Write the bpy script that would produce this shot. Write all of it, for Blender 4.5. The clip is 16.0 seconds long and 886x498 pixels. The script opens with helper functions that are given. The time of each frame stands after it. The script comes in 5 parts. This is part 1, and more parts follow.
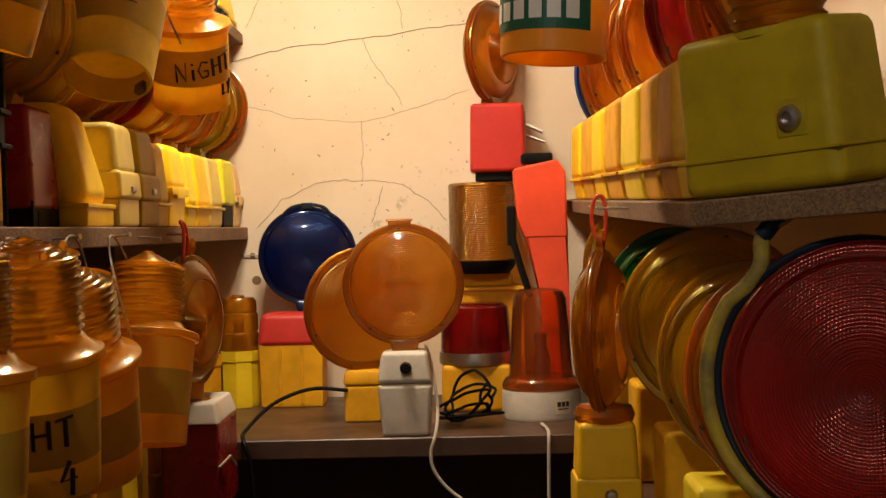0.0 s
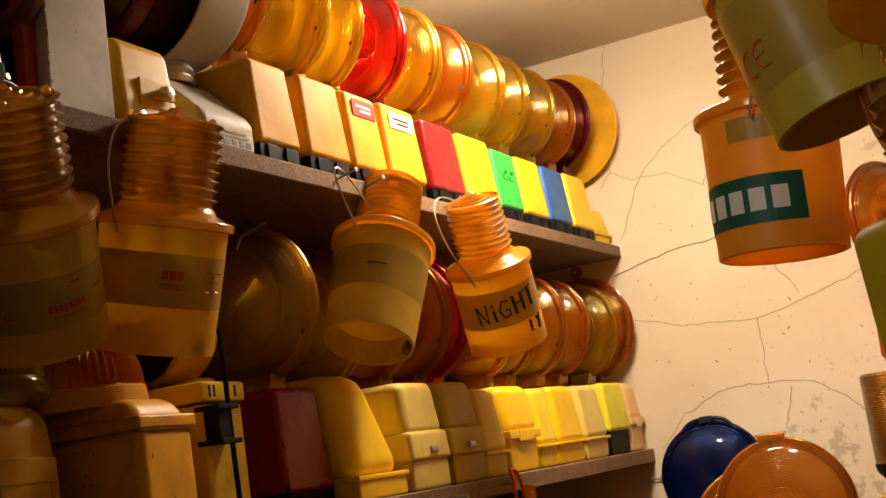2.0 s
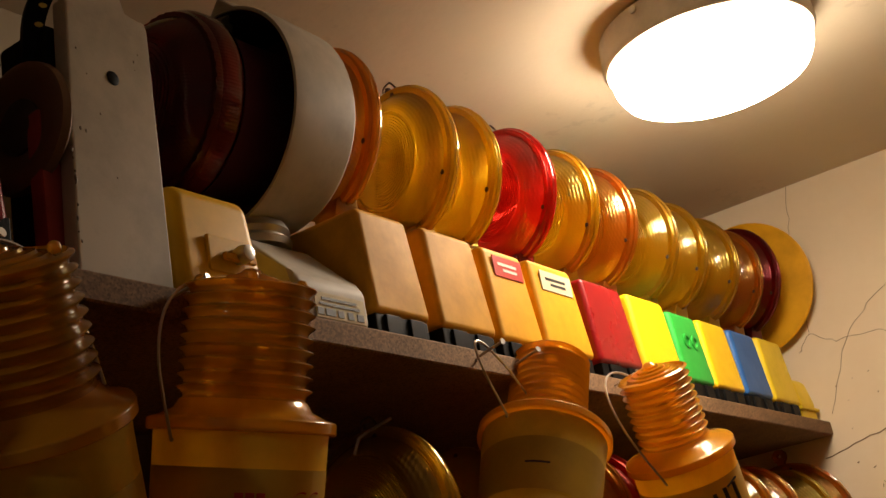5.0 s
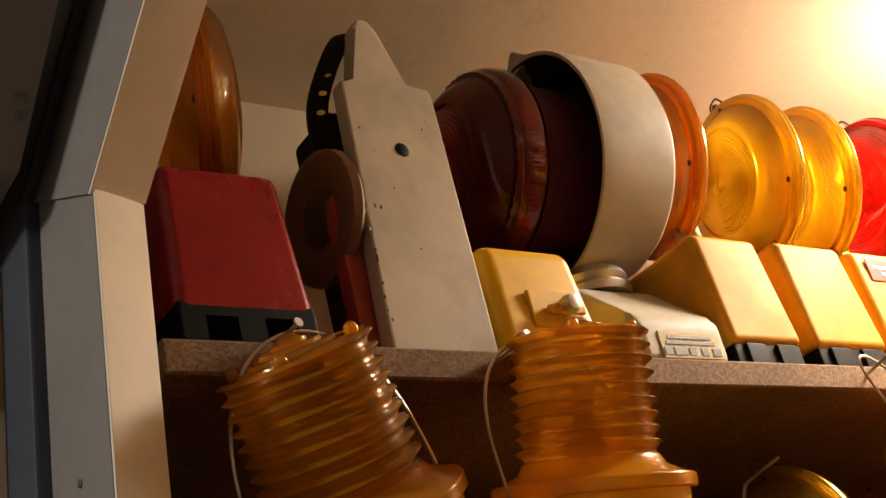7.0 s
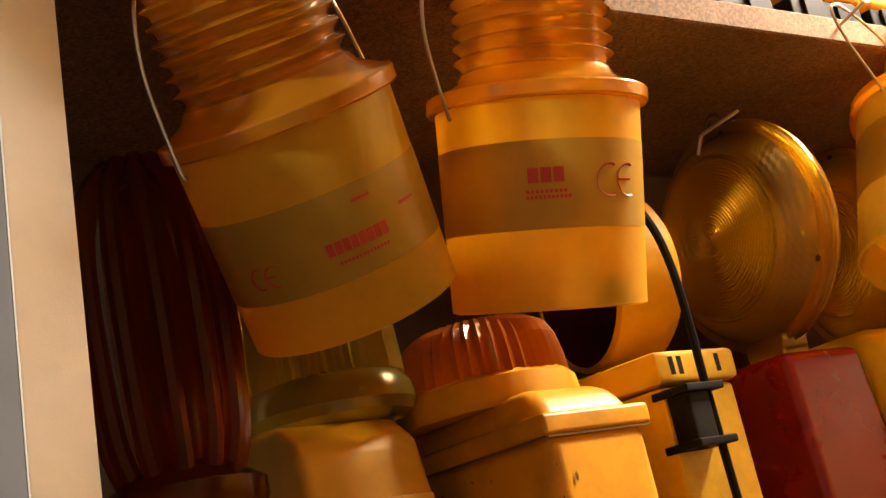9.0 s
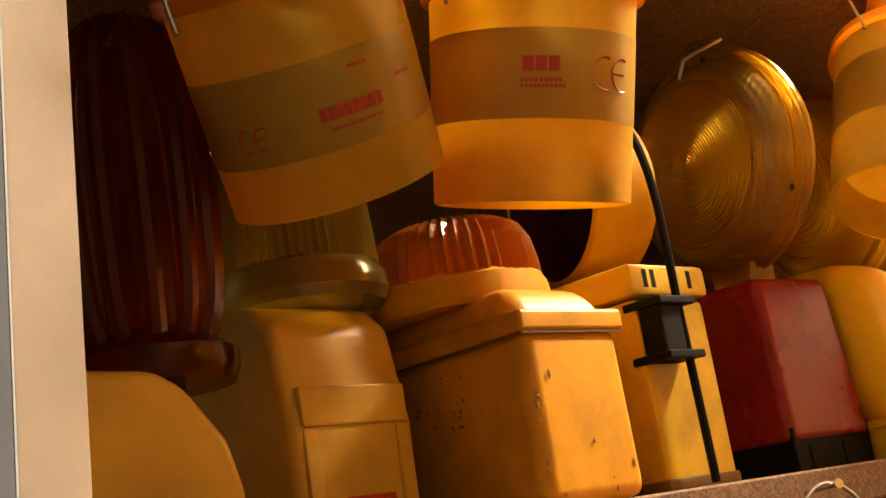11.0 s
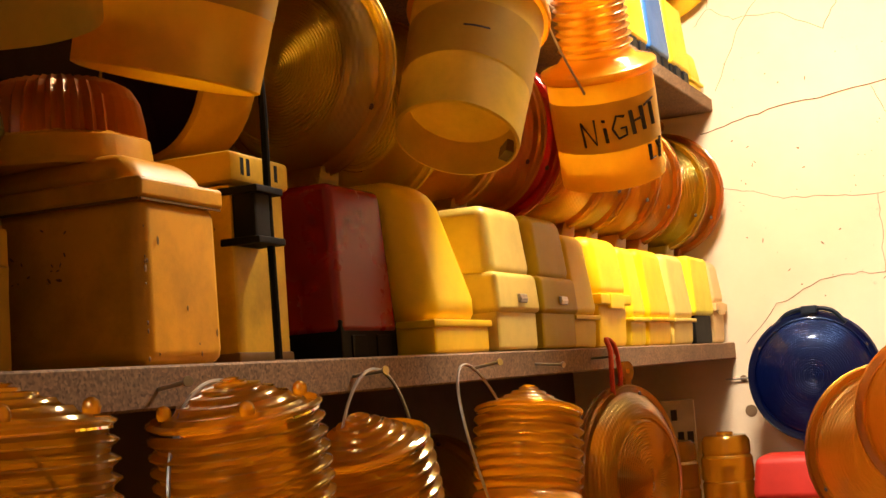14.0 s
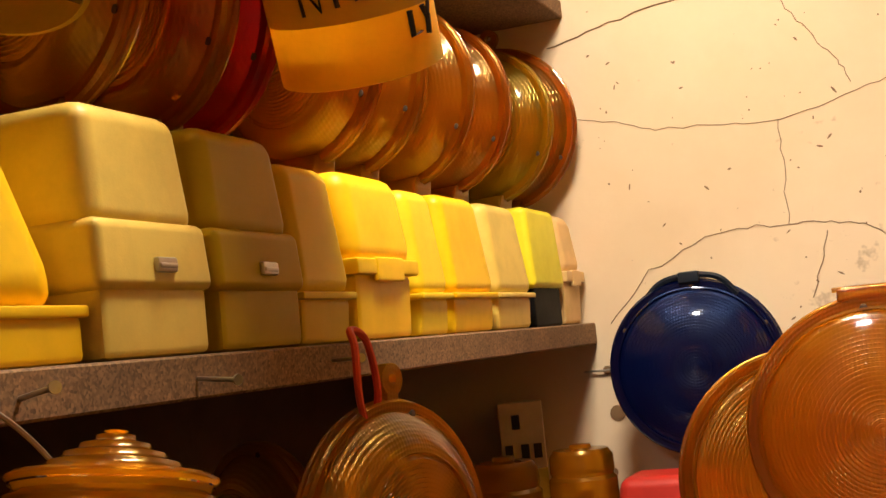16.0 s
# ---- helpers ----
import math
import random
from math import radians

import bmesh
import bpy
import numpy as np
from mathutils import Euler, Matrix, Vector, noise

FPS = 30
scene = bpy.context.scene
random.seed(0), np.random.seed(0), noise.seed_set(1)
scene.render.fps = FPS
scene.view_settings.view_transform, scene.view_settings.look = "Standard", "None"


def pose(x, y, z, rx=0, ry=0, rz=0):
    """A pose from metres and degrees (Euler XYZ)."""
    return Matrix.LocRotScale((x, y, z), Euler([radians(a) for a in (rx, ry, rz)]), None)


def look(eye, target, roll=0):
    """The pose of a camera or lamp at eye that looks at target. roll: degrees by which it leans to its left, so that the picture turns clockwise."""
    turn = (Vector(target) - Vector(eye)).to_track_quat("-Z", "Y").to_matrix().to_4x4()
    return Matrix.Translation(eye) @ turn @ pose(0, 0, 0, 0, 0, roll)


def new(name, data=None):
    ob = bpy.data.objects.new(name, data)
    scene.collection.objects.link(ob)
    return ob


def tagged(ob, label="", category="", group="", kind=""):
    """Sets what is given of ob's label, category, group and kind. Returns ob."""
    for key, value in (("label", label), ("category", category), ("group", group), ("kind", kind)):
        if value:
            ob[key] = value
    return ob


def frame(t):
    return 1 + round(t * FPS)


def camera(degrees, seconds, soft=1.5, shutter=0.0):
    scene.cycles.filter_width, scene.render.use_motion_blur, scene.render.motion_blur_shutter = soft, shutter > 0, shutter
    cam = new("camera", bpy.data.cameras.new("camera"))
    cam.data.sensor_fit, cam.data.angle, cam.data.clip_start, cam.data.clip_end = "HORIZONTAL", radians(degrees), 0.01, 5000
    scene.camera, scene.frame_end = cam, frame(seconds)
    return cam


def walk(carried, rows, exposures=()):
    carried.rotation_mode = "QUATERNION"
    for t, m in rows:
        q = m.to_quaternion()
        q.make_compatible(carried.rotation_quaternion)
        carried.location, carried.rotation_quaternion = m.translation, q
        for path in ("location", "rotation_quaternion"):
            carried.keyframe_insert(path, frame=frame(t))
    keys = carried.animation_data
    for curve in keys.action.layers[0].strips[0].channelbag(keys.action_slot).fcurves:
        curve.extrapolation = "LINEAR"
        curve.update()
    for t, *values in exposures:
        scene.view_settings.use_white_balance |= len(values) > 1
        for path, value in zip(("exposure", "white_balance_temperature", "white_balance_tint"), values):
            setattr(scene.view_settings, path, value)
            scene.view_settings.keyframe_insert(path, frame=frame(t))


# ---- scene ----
cam = camera(38.5, 16.0)
PATH = [
    (0, (0.024, -0.867, 1.404), (-0.012, 1.133, 1.371), -1.4),
    (0.5, (0.032, -0.851, 1.404), (-0.038, 1.147, 1.392), -3.0),
    (1, (0.162, -0.724, 1.41), (-0.275, 1.226, 1.484), -2.7),
    (1.5, (0.305, -0.654, 1.435), (-0.481, 1.176, 1.608), -3.7),
    (2, (0.331, -0.646, 1.445), (-0.533, 1.128, 1.773), -8.3),
    (2.5, (0.336, -0.629, 1.461), (-0.508, 1.123, 1.929), -9.3),
    (3, (0.321, -0.589, 1.469), (-0.526, 1.135, 2.027), -8.0),
    (5.3, (0.174, -0.336, 1.504), (-0.885, 1.214, 2.193), -12.3),
    (5.5, (0.174, -0.321, 1.503), (-0.98, 1.151, 2.21), -13.5),
    (6, (0.164, -0.287, 1.517), (-1.144, 1.003, 2.308), -14.9),
    (6.5, (0.179, -0.267, 1.52), (-1.167, 0.923, 2.398), -15.8),
    (7, (0.168, -0.27, 1.501), (-1.21, 0.882, 2.38), -14.7),
    (7.5, (0.145, -0.295, 1.486), (-1.262, 0.92, 2.223), -12.1),
    (8, (0.113, -0.312, 1.464), (-1.282, 0.981, 2.083), -11.0),
    (8.5, (0.107, -0.266, 1.468), (-1.321, 1.02, 2.024), -10.1),
    (9, (0.103, -0.214, 1.441), (-1.414, 0.983, 1.957), -12.6),
    (9.5, (0.096, -0.199, 1.419), (-1.456, 0.96, 1.915), -11.3),
    (9.7, (0.091, -0.196, 1.407), (-1.467, 0.959, 1.895), -11.7),
    (11.8, (0.034, -0.29, 1.405), (-1.272, 1.174, 1.796), -6.9),
    (12, (0.021, -0.312, 1.403), (-1.211, 1.219, 1.773), -6.7),
    (12.5, (0.01, -0.368, 1.405), (-1.023, 1.315, 1.72), -6.6),
    (13, (0.032, -0.403, 1.405), (-0.9, 1.347, 1.664), -4.8),
    (13.5, (0.039, -0.4, 1.398), (-0.885, 1.358, 1.634), -4.9),
    (14, (0.031, -0.328, 1.399), (-0.816, 1.473, 1.595), -4.2),
    (14.5, (0.047, -0.146, 1.399), (-0.834, 1.639, 1.598), -3.3),
    (15, (0.041, -0.04, 1.398), (-0.84, 1.746, 1.577), -5.7),
    (15.5, (0.006, 0.079, 1.404), (-0.803, 1.902, 1.552), -5.5),
    (16, (-0.025, 0.187, 1.407), (-0.751, 2.045, 1.557), -5.7),
]
EXPOSURES = [(0, 0.05), (1.0, 0.0), (1.5, 0.0), (2.0, -0.1), (2.5, -0.3), (3.0, -0.75), (5.5, -1.05), (6.0, 0.0), (6.5, 0.45), (7.0, 0.6), (7.5, 0.85), (8.0, 0.95), (9.0, 1.65), (9.7, 1.7), (12.0, 1.5), (13.5, 0.95), (14.0, 0.8), (14.5, 0.55), (15.0, 0.35), (16, 0.15)]
LAMP_COLOUR = (1.0, 0.82, 0.64, 1)
LAMP_STRENGTH = 90.0
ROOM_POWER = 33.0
walk(cam, [(t, look(eye, target, roll)) for t, eye, target, roll in PATH], EXPOSURES)

# ---- world and light ----
world = bpy.data.worlds.new("world")
world.use_nodes = True
world.node_tree.nodes["Background"].inputs[0].default_value = (0.02, 0.022, 0.03, 1)
world.node_tree.nodes["Background"].inputs[1].default_value = 0.2
scene.world = world
CEILING = 2.175
LAMP = (-0.225, 0.945)


# ---- materials ----
def nodes_of(name):
    m = bpy.data.materials.new(name)
    m.use_nodes = True
    t = m.node_tree
    return m, t, t.nodes["Principled BSDF"], t.nodes["Material Output"]


def add(t, kind, **inputs):
    n = t.nodes.new(kind)
    for k, v in inputs.items():
        n.inputs[k.replace("_", " ")].default_value = v
    return n


def grime(t, base, dark, scale, amount, fine=60.0):
    """Base colour with cloudy dirt and fine specks, in the object's own metres."""
    co = t.nodes.new("ShaderNodeTexCoord")
    info = t.nodes.new("ShaderNodeObjectInfo")
    shift = t.nodes.new("ShaderNodeVectorMath")
    shift.operation = "ADD"
    t.links.new(co.outputs["Object"], shift.inputs[0])
    spread = t.nodes.new("ShaderNodeVectorMath")
    spread.operation = "SCALE"
    spread.inputs["Scale"].default_value = 7.0
    comb = t.nodes.new("ShaderNodeCombineXYZ")
    for k in range(3):
        t.links.new(info.outputs["Random"], comb.inputs[k])
    t.links.new(comb.outputs[0], spread.inputs[0])
    t.links.new(spread.outputs[0], shift.inputs[1])
    n1 = add(t, "ShaderNodeTexNoise", Scale=scale, Detail=6.0, Roughness=0.65)
    n2 = add(t, "ShaderNodeTexNoise", Scale=scale * fine, Detail=2.0)
    for n in (n1, n2):
        t.links.new(shift.outputs[0], n.inputs["Vector"])
    r1 = t.nodes.new("ShaderNodeMapRange")
    r1.inputs["From Min"].default_value, r1.inputs["From Max"].default_value = 0.42, 0.72
    r1.inputs["To Max"].default_value = amount
    t.links.new(n1.outputs["Fac"], r1.inputs["Value"])
    mix = t.nodes.new("ShaderNodeMix")
    mix.data_type = "RGBA"
    mix.inputs["A"].default_value, mix.inputs["B"].default_value = (*base, 1), (*dark, 1)
    t.links.new(r1.outputs[0], mix.inputs["Factor"])
    return shift, n1, n2, mix


def bumped(t, source, target, strength, distance):
    b = t.nodes.new("ShaderNodeBump")
    b.inputs["Strength"].default_value, b.inputs["Distance"].default_value = strength, distance
    t.links.new(source, b.inputs["Height"])
    t.links.new(b.outputs[0], target)
    return b


def plastic(name, base, rough=0.38, dirt=0.35, through_light=0.0, metal=0.0, gloss=0.32, dark=None):
    m, t, p, out = nodes_of(name)
    dark = dark or tuple(c * 0.45 for c in base)
    shift, n1, n2, mix = grime(t, base, dark, 14.0, dirt)
    t.links.new(mix.outputs["Result"], p.inputs["Base Color"])
    p.inputs["Metallic"].default_value = metal
    p.inputs["Specular IOR Level"].default_value = gloss
    rr = t.nodes.new("ShaderNodeMapRange")
    rr.inputs["To Min"].default_value, rr.inputs["To Max"].default_value = rough - 0.08, rough + 0.2
    t.links.new(n1.outputs["Fac"], rr.inputs["Value"])
    t.links.new(rr.outputs[0], p.inputs["Roughness"])
    bumped(t, n2.outputs["Fac"], p.inputs["Normal"], 0.12, 0.0006)
    if through_light:
        tr = add(t, "ShaderNodeBsdfTranslucent")
        t.links.new(mix.outputs["Result"], tr.inputs["Color"])
        ms = t.nodes.new("ShaderNodeMixShader")
        ms.inputs[0].default_value = through_light
        t.links.new(p.outputs[0], ms.inputs[1])
        t.links.new(tr.outputs[0], ms.inputs[2])
        t.links.new(ms.outputs[0], out.inputs["Surface"])
    return m


def clear_plastic(name, base, clear=0.34, glow=0.88, prisms=0.5, pitch=0.003, rough=0.3, relief=0.35, coat=1.5):
    """Moulded lamp plastic: smooth glossy skin, tinted see-through, scattered light and fine prisms inside."""
    m, t, p, out = nodes_of(name)
    shift, n1, n2, mix = grime(t, base, tuple(c * 0.55 for c in base), 9.0, 0.4)
    t.links.new(mix.outputs["Result"], p.inputs["Base Color"])
    p.inputs["Roughness"].default_value = rough
    p.inputs["Specular IOR Level"].default_value = 0.2
    co = t.nodes.new("ShaderNodeTexCoord")
    w1 = add(t, "ShaderNodeTexWave", Scale=0.314 / pitch, Distortion=0.0)
    w1.wave_type, w1.rings_direction = "RINGS", "Y"
    w2 = add(t, "ShaderNodeTexWave", Scale=0.314 / pitch, Distortion=0.6)
    w2.bands_direction = "X"
    for w in (w1, w2):
        t.links.new(co.outputs["Object"], w.inputs["Vector"])
    s = t.nodes.new("ShaderNodeMath")
    s.operation = "MULTIPLY_ADD"
    s.inputs[1].default_value = 0.7
    t.links.new(w2.outputs["Fac"], s.inputs[0])
    t.links.new(w1.outputs["Fac"], s.inputs[2])
    tr = add(t, "ShaderNodeBsdfTranslucent")
    t.links.new(mix.outputs["Result"], tr.inputs["Color"])
    see = add(t, "ShaderNodeBsdfTransparent")
    see.inputs["Color"].default_value = (*(min(1, c ** 0.42) for c in base), 1)
    inner = add(t, "ShaderNodeBsdfGlossy", Roughness=0.2)
    inner.inputs["Color"].default_value = (*(min(1, c ** 0.4) for c in base), 1)
    bend = add(t, "ShaderNodeBsdfRefraction", Roughness=0.5, IOR=1.5)
    bend.inputs["Color"].default_value = (*(min(1, c ** 0.32) for c in base), 1)
    for facet in (inner, bend):
        bumped(t, s.outputs[0], facet.inputs["Normal"], relief, 0.0016)
    cut = t.nodes.new("ShaderNodeMixShader")
    cut.inputs[0].default_value = 0.7
    t.links.new(inner.outputs[0], cut.inputs[1])
    t.links.new(bend.outputs[0], cut.inputs[2])
    m1, m2, m3, m4 = (t.nodes.new("ShaderNodeMixShader") for k in range(4))
    m1.inputs[0].default_value, m2.inputs[0].default_value, m3.inputs[0].default_value = glow, prisms, clear
    t.links.new(p.outputs[0], m1.inputs[1])
    t.links.new(tr.outputs[0], m1.inputs[2])
    t.links.new(m1.outputs[0], m2.inputs[1])
    t.links.new(cut.outputs[0], m2.inputs[2])
    t.links.new(m2.outputs[0], m3.inputs[1])
    t.links.new(see.outputs[0], m3.inputs[2])
    shine = add(t, "ShaderNodeBsdfGlossy", Roughness=0.05)
    skin = add(t, "ShaderNodeFresnel", IOR=coat)
    t.links.new(skin.outputs[0], m4.inputs[0])
    t.links.new(m3.outputs[0], m4.inputs[1])
    t.links.new(shine.outputs[0], m4.inputs[2])
    t.links.new(m4.outputs[0], out.inputs["Surface"])
    return m


def plaster(name, base, dark, dirt=0.35, spotty=0.45):
    m, t, p, out = nodes_of(name)
    shift, n1, n2, mix = grime(t, base, dark, 3.0, dirt, 20)
    spots = add(t, "ShaderNodeTexNoise", Scale=38.0, Detail=3.0, Roughness=0.7)
    t.links.new(shift.outputs[0], spots.inputs["Vector"])
    mask = add(t, "ShaderNodeTexNoise", Scale=4.0, Detail=1.0)
    t.links.new(shift.outputs[0], mask.inputs["Vector"])
    prod = t.nodes.new("ShaderNodeMath")
    prod.operation = "MULTIPLY"
    t.links.new(spots.outputs["Fac"], prod.inputs[0])
    t.links.new(mask.outputs["Fac"], prod.inputs[1])
    rr = t.nodes.new("ShaderNodeMapRange")
    rr.inputs["From Min"].default_value, rr.inputs["From Max"].default_value = 0.37, 0.43
    rr.inputs["To Max"].default_value = spotty
    t.links.new(prod.outputs[0], rr.inputs["Value"])
    mx = t.nodes.new("ShaderNodeMix")
    mx.data_type = "RGBA"
    mx.inputs["B"].default_value = (*(c * 0.45 for c in dark), 1)
    t.links.new(mix.outputs["Result"], mx.inputs["A"])
    t.links.new(rr.outputs[0], mx.inputs["Factor"])
    t.links.new(mx.outputs["Result"], p.inputs["Base Color"])
    p.inputs["Roughness"].default_value = 0.75
    bumped(t, n2.outputs["Fac"], p.inputs["Normal"], 0.25, 0.002)
    return m


def chipboard(name, base):
    m, t, p, out = nodes_of(name)
    shift, n1, n2, mix = grime(t, base, tuple(c * 0.35 for c in base), 8.0, 0.6)
    v = add(t, "ShaderNodeTexVoronoi", Scale=620.0)
    t.links.new(shift.outputs[0], v.inputs["Vector"])
    ramp = t.nodes.new("ShaderNodeMapRange")
    ramp.inputs["To Min"].default_value, ramp.inputs["To Max"].default_value = 0.25, 1.35
    t.links.new(v.outputs["Color"], ramp.inputs["Value"])
    mul = t.nodes.new("ShaderNodeMix")
    mul.data_type, mul.blend_type = "RGBA", "MULTIPLY"
    mul.inputs["Factor"].default_value = 0.85
    t.links.new(mix.outputs["Result"], mul.inputs["A"])
    t.links.new(ramp.outputs[0], mul.inputs["B"])
    t.links.new(mul.outputs["Result"], p.inputs["Base Color"])
    p.inputs["Roughness"].default_value = 0.85
    bumped(t, v.outputs["Distance"], p.inputs["Normal"], 0.06, 0.0006)
    return m


def lettering(name, base):
    m, t, p, out = nodes_of(name)
    p.inputs["Base Color"].default_value, p.inputs["Roughness"].default_value = (*base, 1), 0.5
    return m


AMBER = clear_plastic("amber_plastic", (0.99, 0.40, 0.014))
AMBER_DEEP = clear_plastic("deep_amber_plastic", (0.99, 0.56, 0.03), clear=0.34, glow=0.9, prisms=0.75, pitch=0.0034)
ORANGE = clear_plastic("orange_plastic", (0.99, 0.35, 0.016))
YELLOW_CLEAR = clear_plastic("yellow_clear_plastic", (0.998, 0.60, 0.016))
RED_CLEAR = clear_plastic("red_clear_plastic", (0.85, 0.022, 0.012))
DARK_RED = clear_plastic("dark_red_plastic", (0.44, 0.010, 0.014), clear=0.4, prisms=0.4)
RED_DOME = clear_plastic("deep_red_dome_plastic", (0.34, 0.006, 0.012), clear=0.55, glow=0.5, prisms=0.3, relief=0.05)
BIG_RED = clear_plastic("bright_red_prism_plastic", (0.80, 0.035, 0.018), clear=0.45)
BLUE_CLEAR = clear_plastic("blue_plastic", (0.0015, 0.008, 0.11), clear=0.2, glow=0.6, prisms=0.35)
GREEN_CLEAR = clear_plastic("green_clear_plastic", (0.01, 0.28, 0.05))
RIBBED = clear_plastic("ribbed_amber_plastic", (0.99, 0.45, 0.016), clear=0.42, glow=0.92, prisms=0.3, relief=0.08, coat=1.5)
RIBBED_ORANGE = clear_plastic("ribbed_orange_plastic", (0.995, 0.42, 0.016), clear=0.36, glow=0.55, prisms=0.22, relief=0.08, coat=1.6)
PEACH = clear_plastic("pale_orange_plastic", (0.99, 0.45, 0.022), clear=0.12, glow=0.6, prisms=0.12, relief=0.03, coat=1.3)
ORANGE_DOME = clear_plastic("orange_dome_plastic", (0.97, 0.27, 0.05), clear=0.8, glow=0.5, prisms=0.3, relief=0.1)

TAN = plastic("tan_plastic", (0.72, 0.36, 0.03), rough=0.5, dirt=0.6, gloss=0.14)
MUSTARD = plastic("mustard_plastic", (0.80, 0.46, 0.008), dirt=0.4)
GRIMY = plastic("grimy_yellow_paint", (0.74, 0.44, 0.015), dirt=0.95)
OCHRE = plastic("ochre_plastic", (0.76, 0.38, 0.012), rough=0.45, dirt=0.5, gloss=0.16)
YELLOW = plastic("yellow_plastic", (0.92, 0.58, 0.006))
LEMON = plastic("lemon_plastic", (0.90, 0.66, 0.02))
PALE = plastic("pale_yellow_plastic", (0.76, 0.57, 0.12), dirt=0.45)
BROWNISH = plastic("browned_plastic", (0.44, 0.29, 0.008), dirt=0.2, gloss=0.12)
STRAW = plastic("straw_yellow_plastic", (0.72, 0.51, 0.03), dirt=0.2, gloss=0.15)
BUFF = plastic("buff_plastic", (0.78, 0.54, 0.22), dirt=0.4)
SAND = plastic("sandy_plastic", (0.80, 0.48, 0.05), dirt=0.45)
LIME = plastic("lime_yellow_plastic", (0.82, 0.76, 0.03))
OLIVE = plastic("olive_yellow_plastic", (0.47, 0.335, 0.012), rough=0.42, dirt=0.5, gloss=0.22)
RED = plastic("red_plastic", (0.27, 0.008, 0.009), rough=0.22, dirt=0.25, gloss=0.4)
NAVY = plastic("navy_paint", (0.010, 0.016, 0.028), rough=0.3, dirt=0.3)
CORAL = plastic("coral_red_plastic", (0.82, 0.085, 0.03))
BRICK_RED = plastic("brick_red_plastic", (0.56, 0.035, 0.022))
DULL_RED = plastic("faded_red_paint", (0.42, 0.06, 0.045), rough=0.55, dirt=0.6)
GREEN = plastic("green_plastic", (0.03, 0.42, 0.05))
BLUE = plastic("blue_box_plastic", (0.025, 0.12, 0.36))
RING_BLUE = plastic("dark_blue_plastic", (0.010, 0.035, 0.16), rough=0.35)
BLACK = plastic("black_plastic", (0.006, 0.0055, 0.005), rough=0.5, gloss=0.12)
WHITE = plastic("white_paint", (0.62, 0.56, 0.44), rough=0.45, dirt=0.55)
OLD_WHITE = plastic("old_white_paint", (0.50, 0.44, 0.34), rough=0.5, dirt=0.6)
DARK_AMBER = clear_plastic("dark_amber_plastic", (0.50, 0.12, 0.010), clear=0.5, prisms=0.2, relief=0.1, coat=1.25)
DOME_AMBER = clear_plastic("reddish_amber_plastic", (0.80, 0.24, 0.03), clear=0.25, glow=0.4, prisms=0.2, relief=0.05)
GREEN_GLASS = clear_plastic("greenish_amber_glass", (0.90, 0.66, 0.07), clear=0.5, glow=0.5, prisms=0.6, relief=0.05)
SCUFFED = plastic("scuffed_orange_plastic", (0.76, 0.36, 0.012), dirt=0.8, gloss=0.3)
STAIN = plastic("brown_stain", (0.20, 0.10, 0.02), dirt=0.7)
WHEEL = plastic("brown_bakelite", (0.16, 0.08, 0.035), dirt=0.5)
GREY = plastic("grey_plastic", (0.52, 0.47, 0.38), rough=0.5, dirt=0.45)
DEEP = plastic("deep_purple_lining", (0.055, 0.008, 0.02), rough=0.6, gloss=0.2)
MAROON = plastic("maroon_plastic", (0.26, 0.015, 0.02))
BUCKET = plastic("milky_yellow_plastic", (0.97, 0.66, 0.055), rough=0.36, dirt=0.35, through_light=0.6)
BUCKET_DULL = plastic("dull_yellow_plastic", (0.78, 0.54, 0.05), rough=0.4, dirt=0.5, through_light=0.28)
BUCKET_OLIVE = plastic("aged_yellow_plastic", (0.62, 0.46, 0.04), rough=0.3, dirt=0.35, through_light=0.25)
BUCKET_ORANGE = plastic("milky_orange_plastic", (0.96, 0.49, 0.04), rough=0.35, dirt=0.25, through_light=0.45)
BAND = plastic("dull_reflective_band", (0.56, 0.36, 0.04), rough=0.3, dirt=0.35, through_light=0.3)
STEEL = plastic("steel", (0.55, 0.52, 0.47), rough=0.3, dirt=0.5, metal=1.0)
RUST = plastic("dark_steel", (0.16, 0.12, 0.09), rough=0.5, dirt=0.6, metal=0.8)
# Cream plaster darkened: the side wall's shade is put into this colour.
SIDE_WALL = plaster("shaded_side_plaster", (0.42, 0.34, 0.23), (0.3, 0.23, 0.14))
WALL = plaster("cream_plaster", (0.79, 0.67, 0.475), (0.60, 0.44, 0.24))
CEIL = plaster("ceiling_paint", (0.64, 0.55, 0.40), (0.52, 0.43, 0.30), 0.25, 0.15)
# Plaster darkened so that the outer room reads as unlit.
DIM_WALL = plaster("dimmed_plaster", (0.30, 0.27, 0.24), (0.2, 0.18, 0.16))
CHIP = chipboard("chipboard", (0.27, 0.15, 0.066))
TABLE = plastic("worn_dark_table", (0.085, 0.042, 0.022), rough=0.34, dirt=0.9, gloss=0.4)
CRACK = lettering("crack_shadow", (0.22, 0.14, 0.07))
INK = lettering("black_ink", (0.02, 0.015, 0.012))
RED_INK = lettering("red_ink", (0.55, 0.05, 0.02))
WHITE_INK = lettering("white_ink", (0.75, 0.72, 0.62))
GREEN_STICKER = plastic("green_sticker", (0.01, 0.10, 0.05), rough=0.45, dirt=0.2)
RED_STICKER = plastic("red_sticker", (0.60, 0.04, 0.02), dirt=0.4)
PAPER = plastic("worn_paper", (0.70, 0.62, 0.42), rough=0.7, dirt=0.5)
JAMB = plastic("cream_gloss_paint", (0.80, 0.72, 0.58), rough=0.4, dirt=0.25)
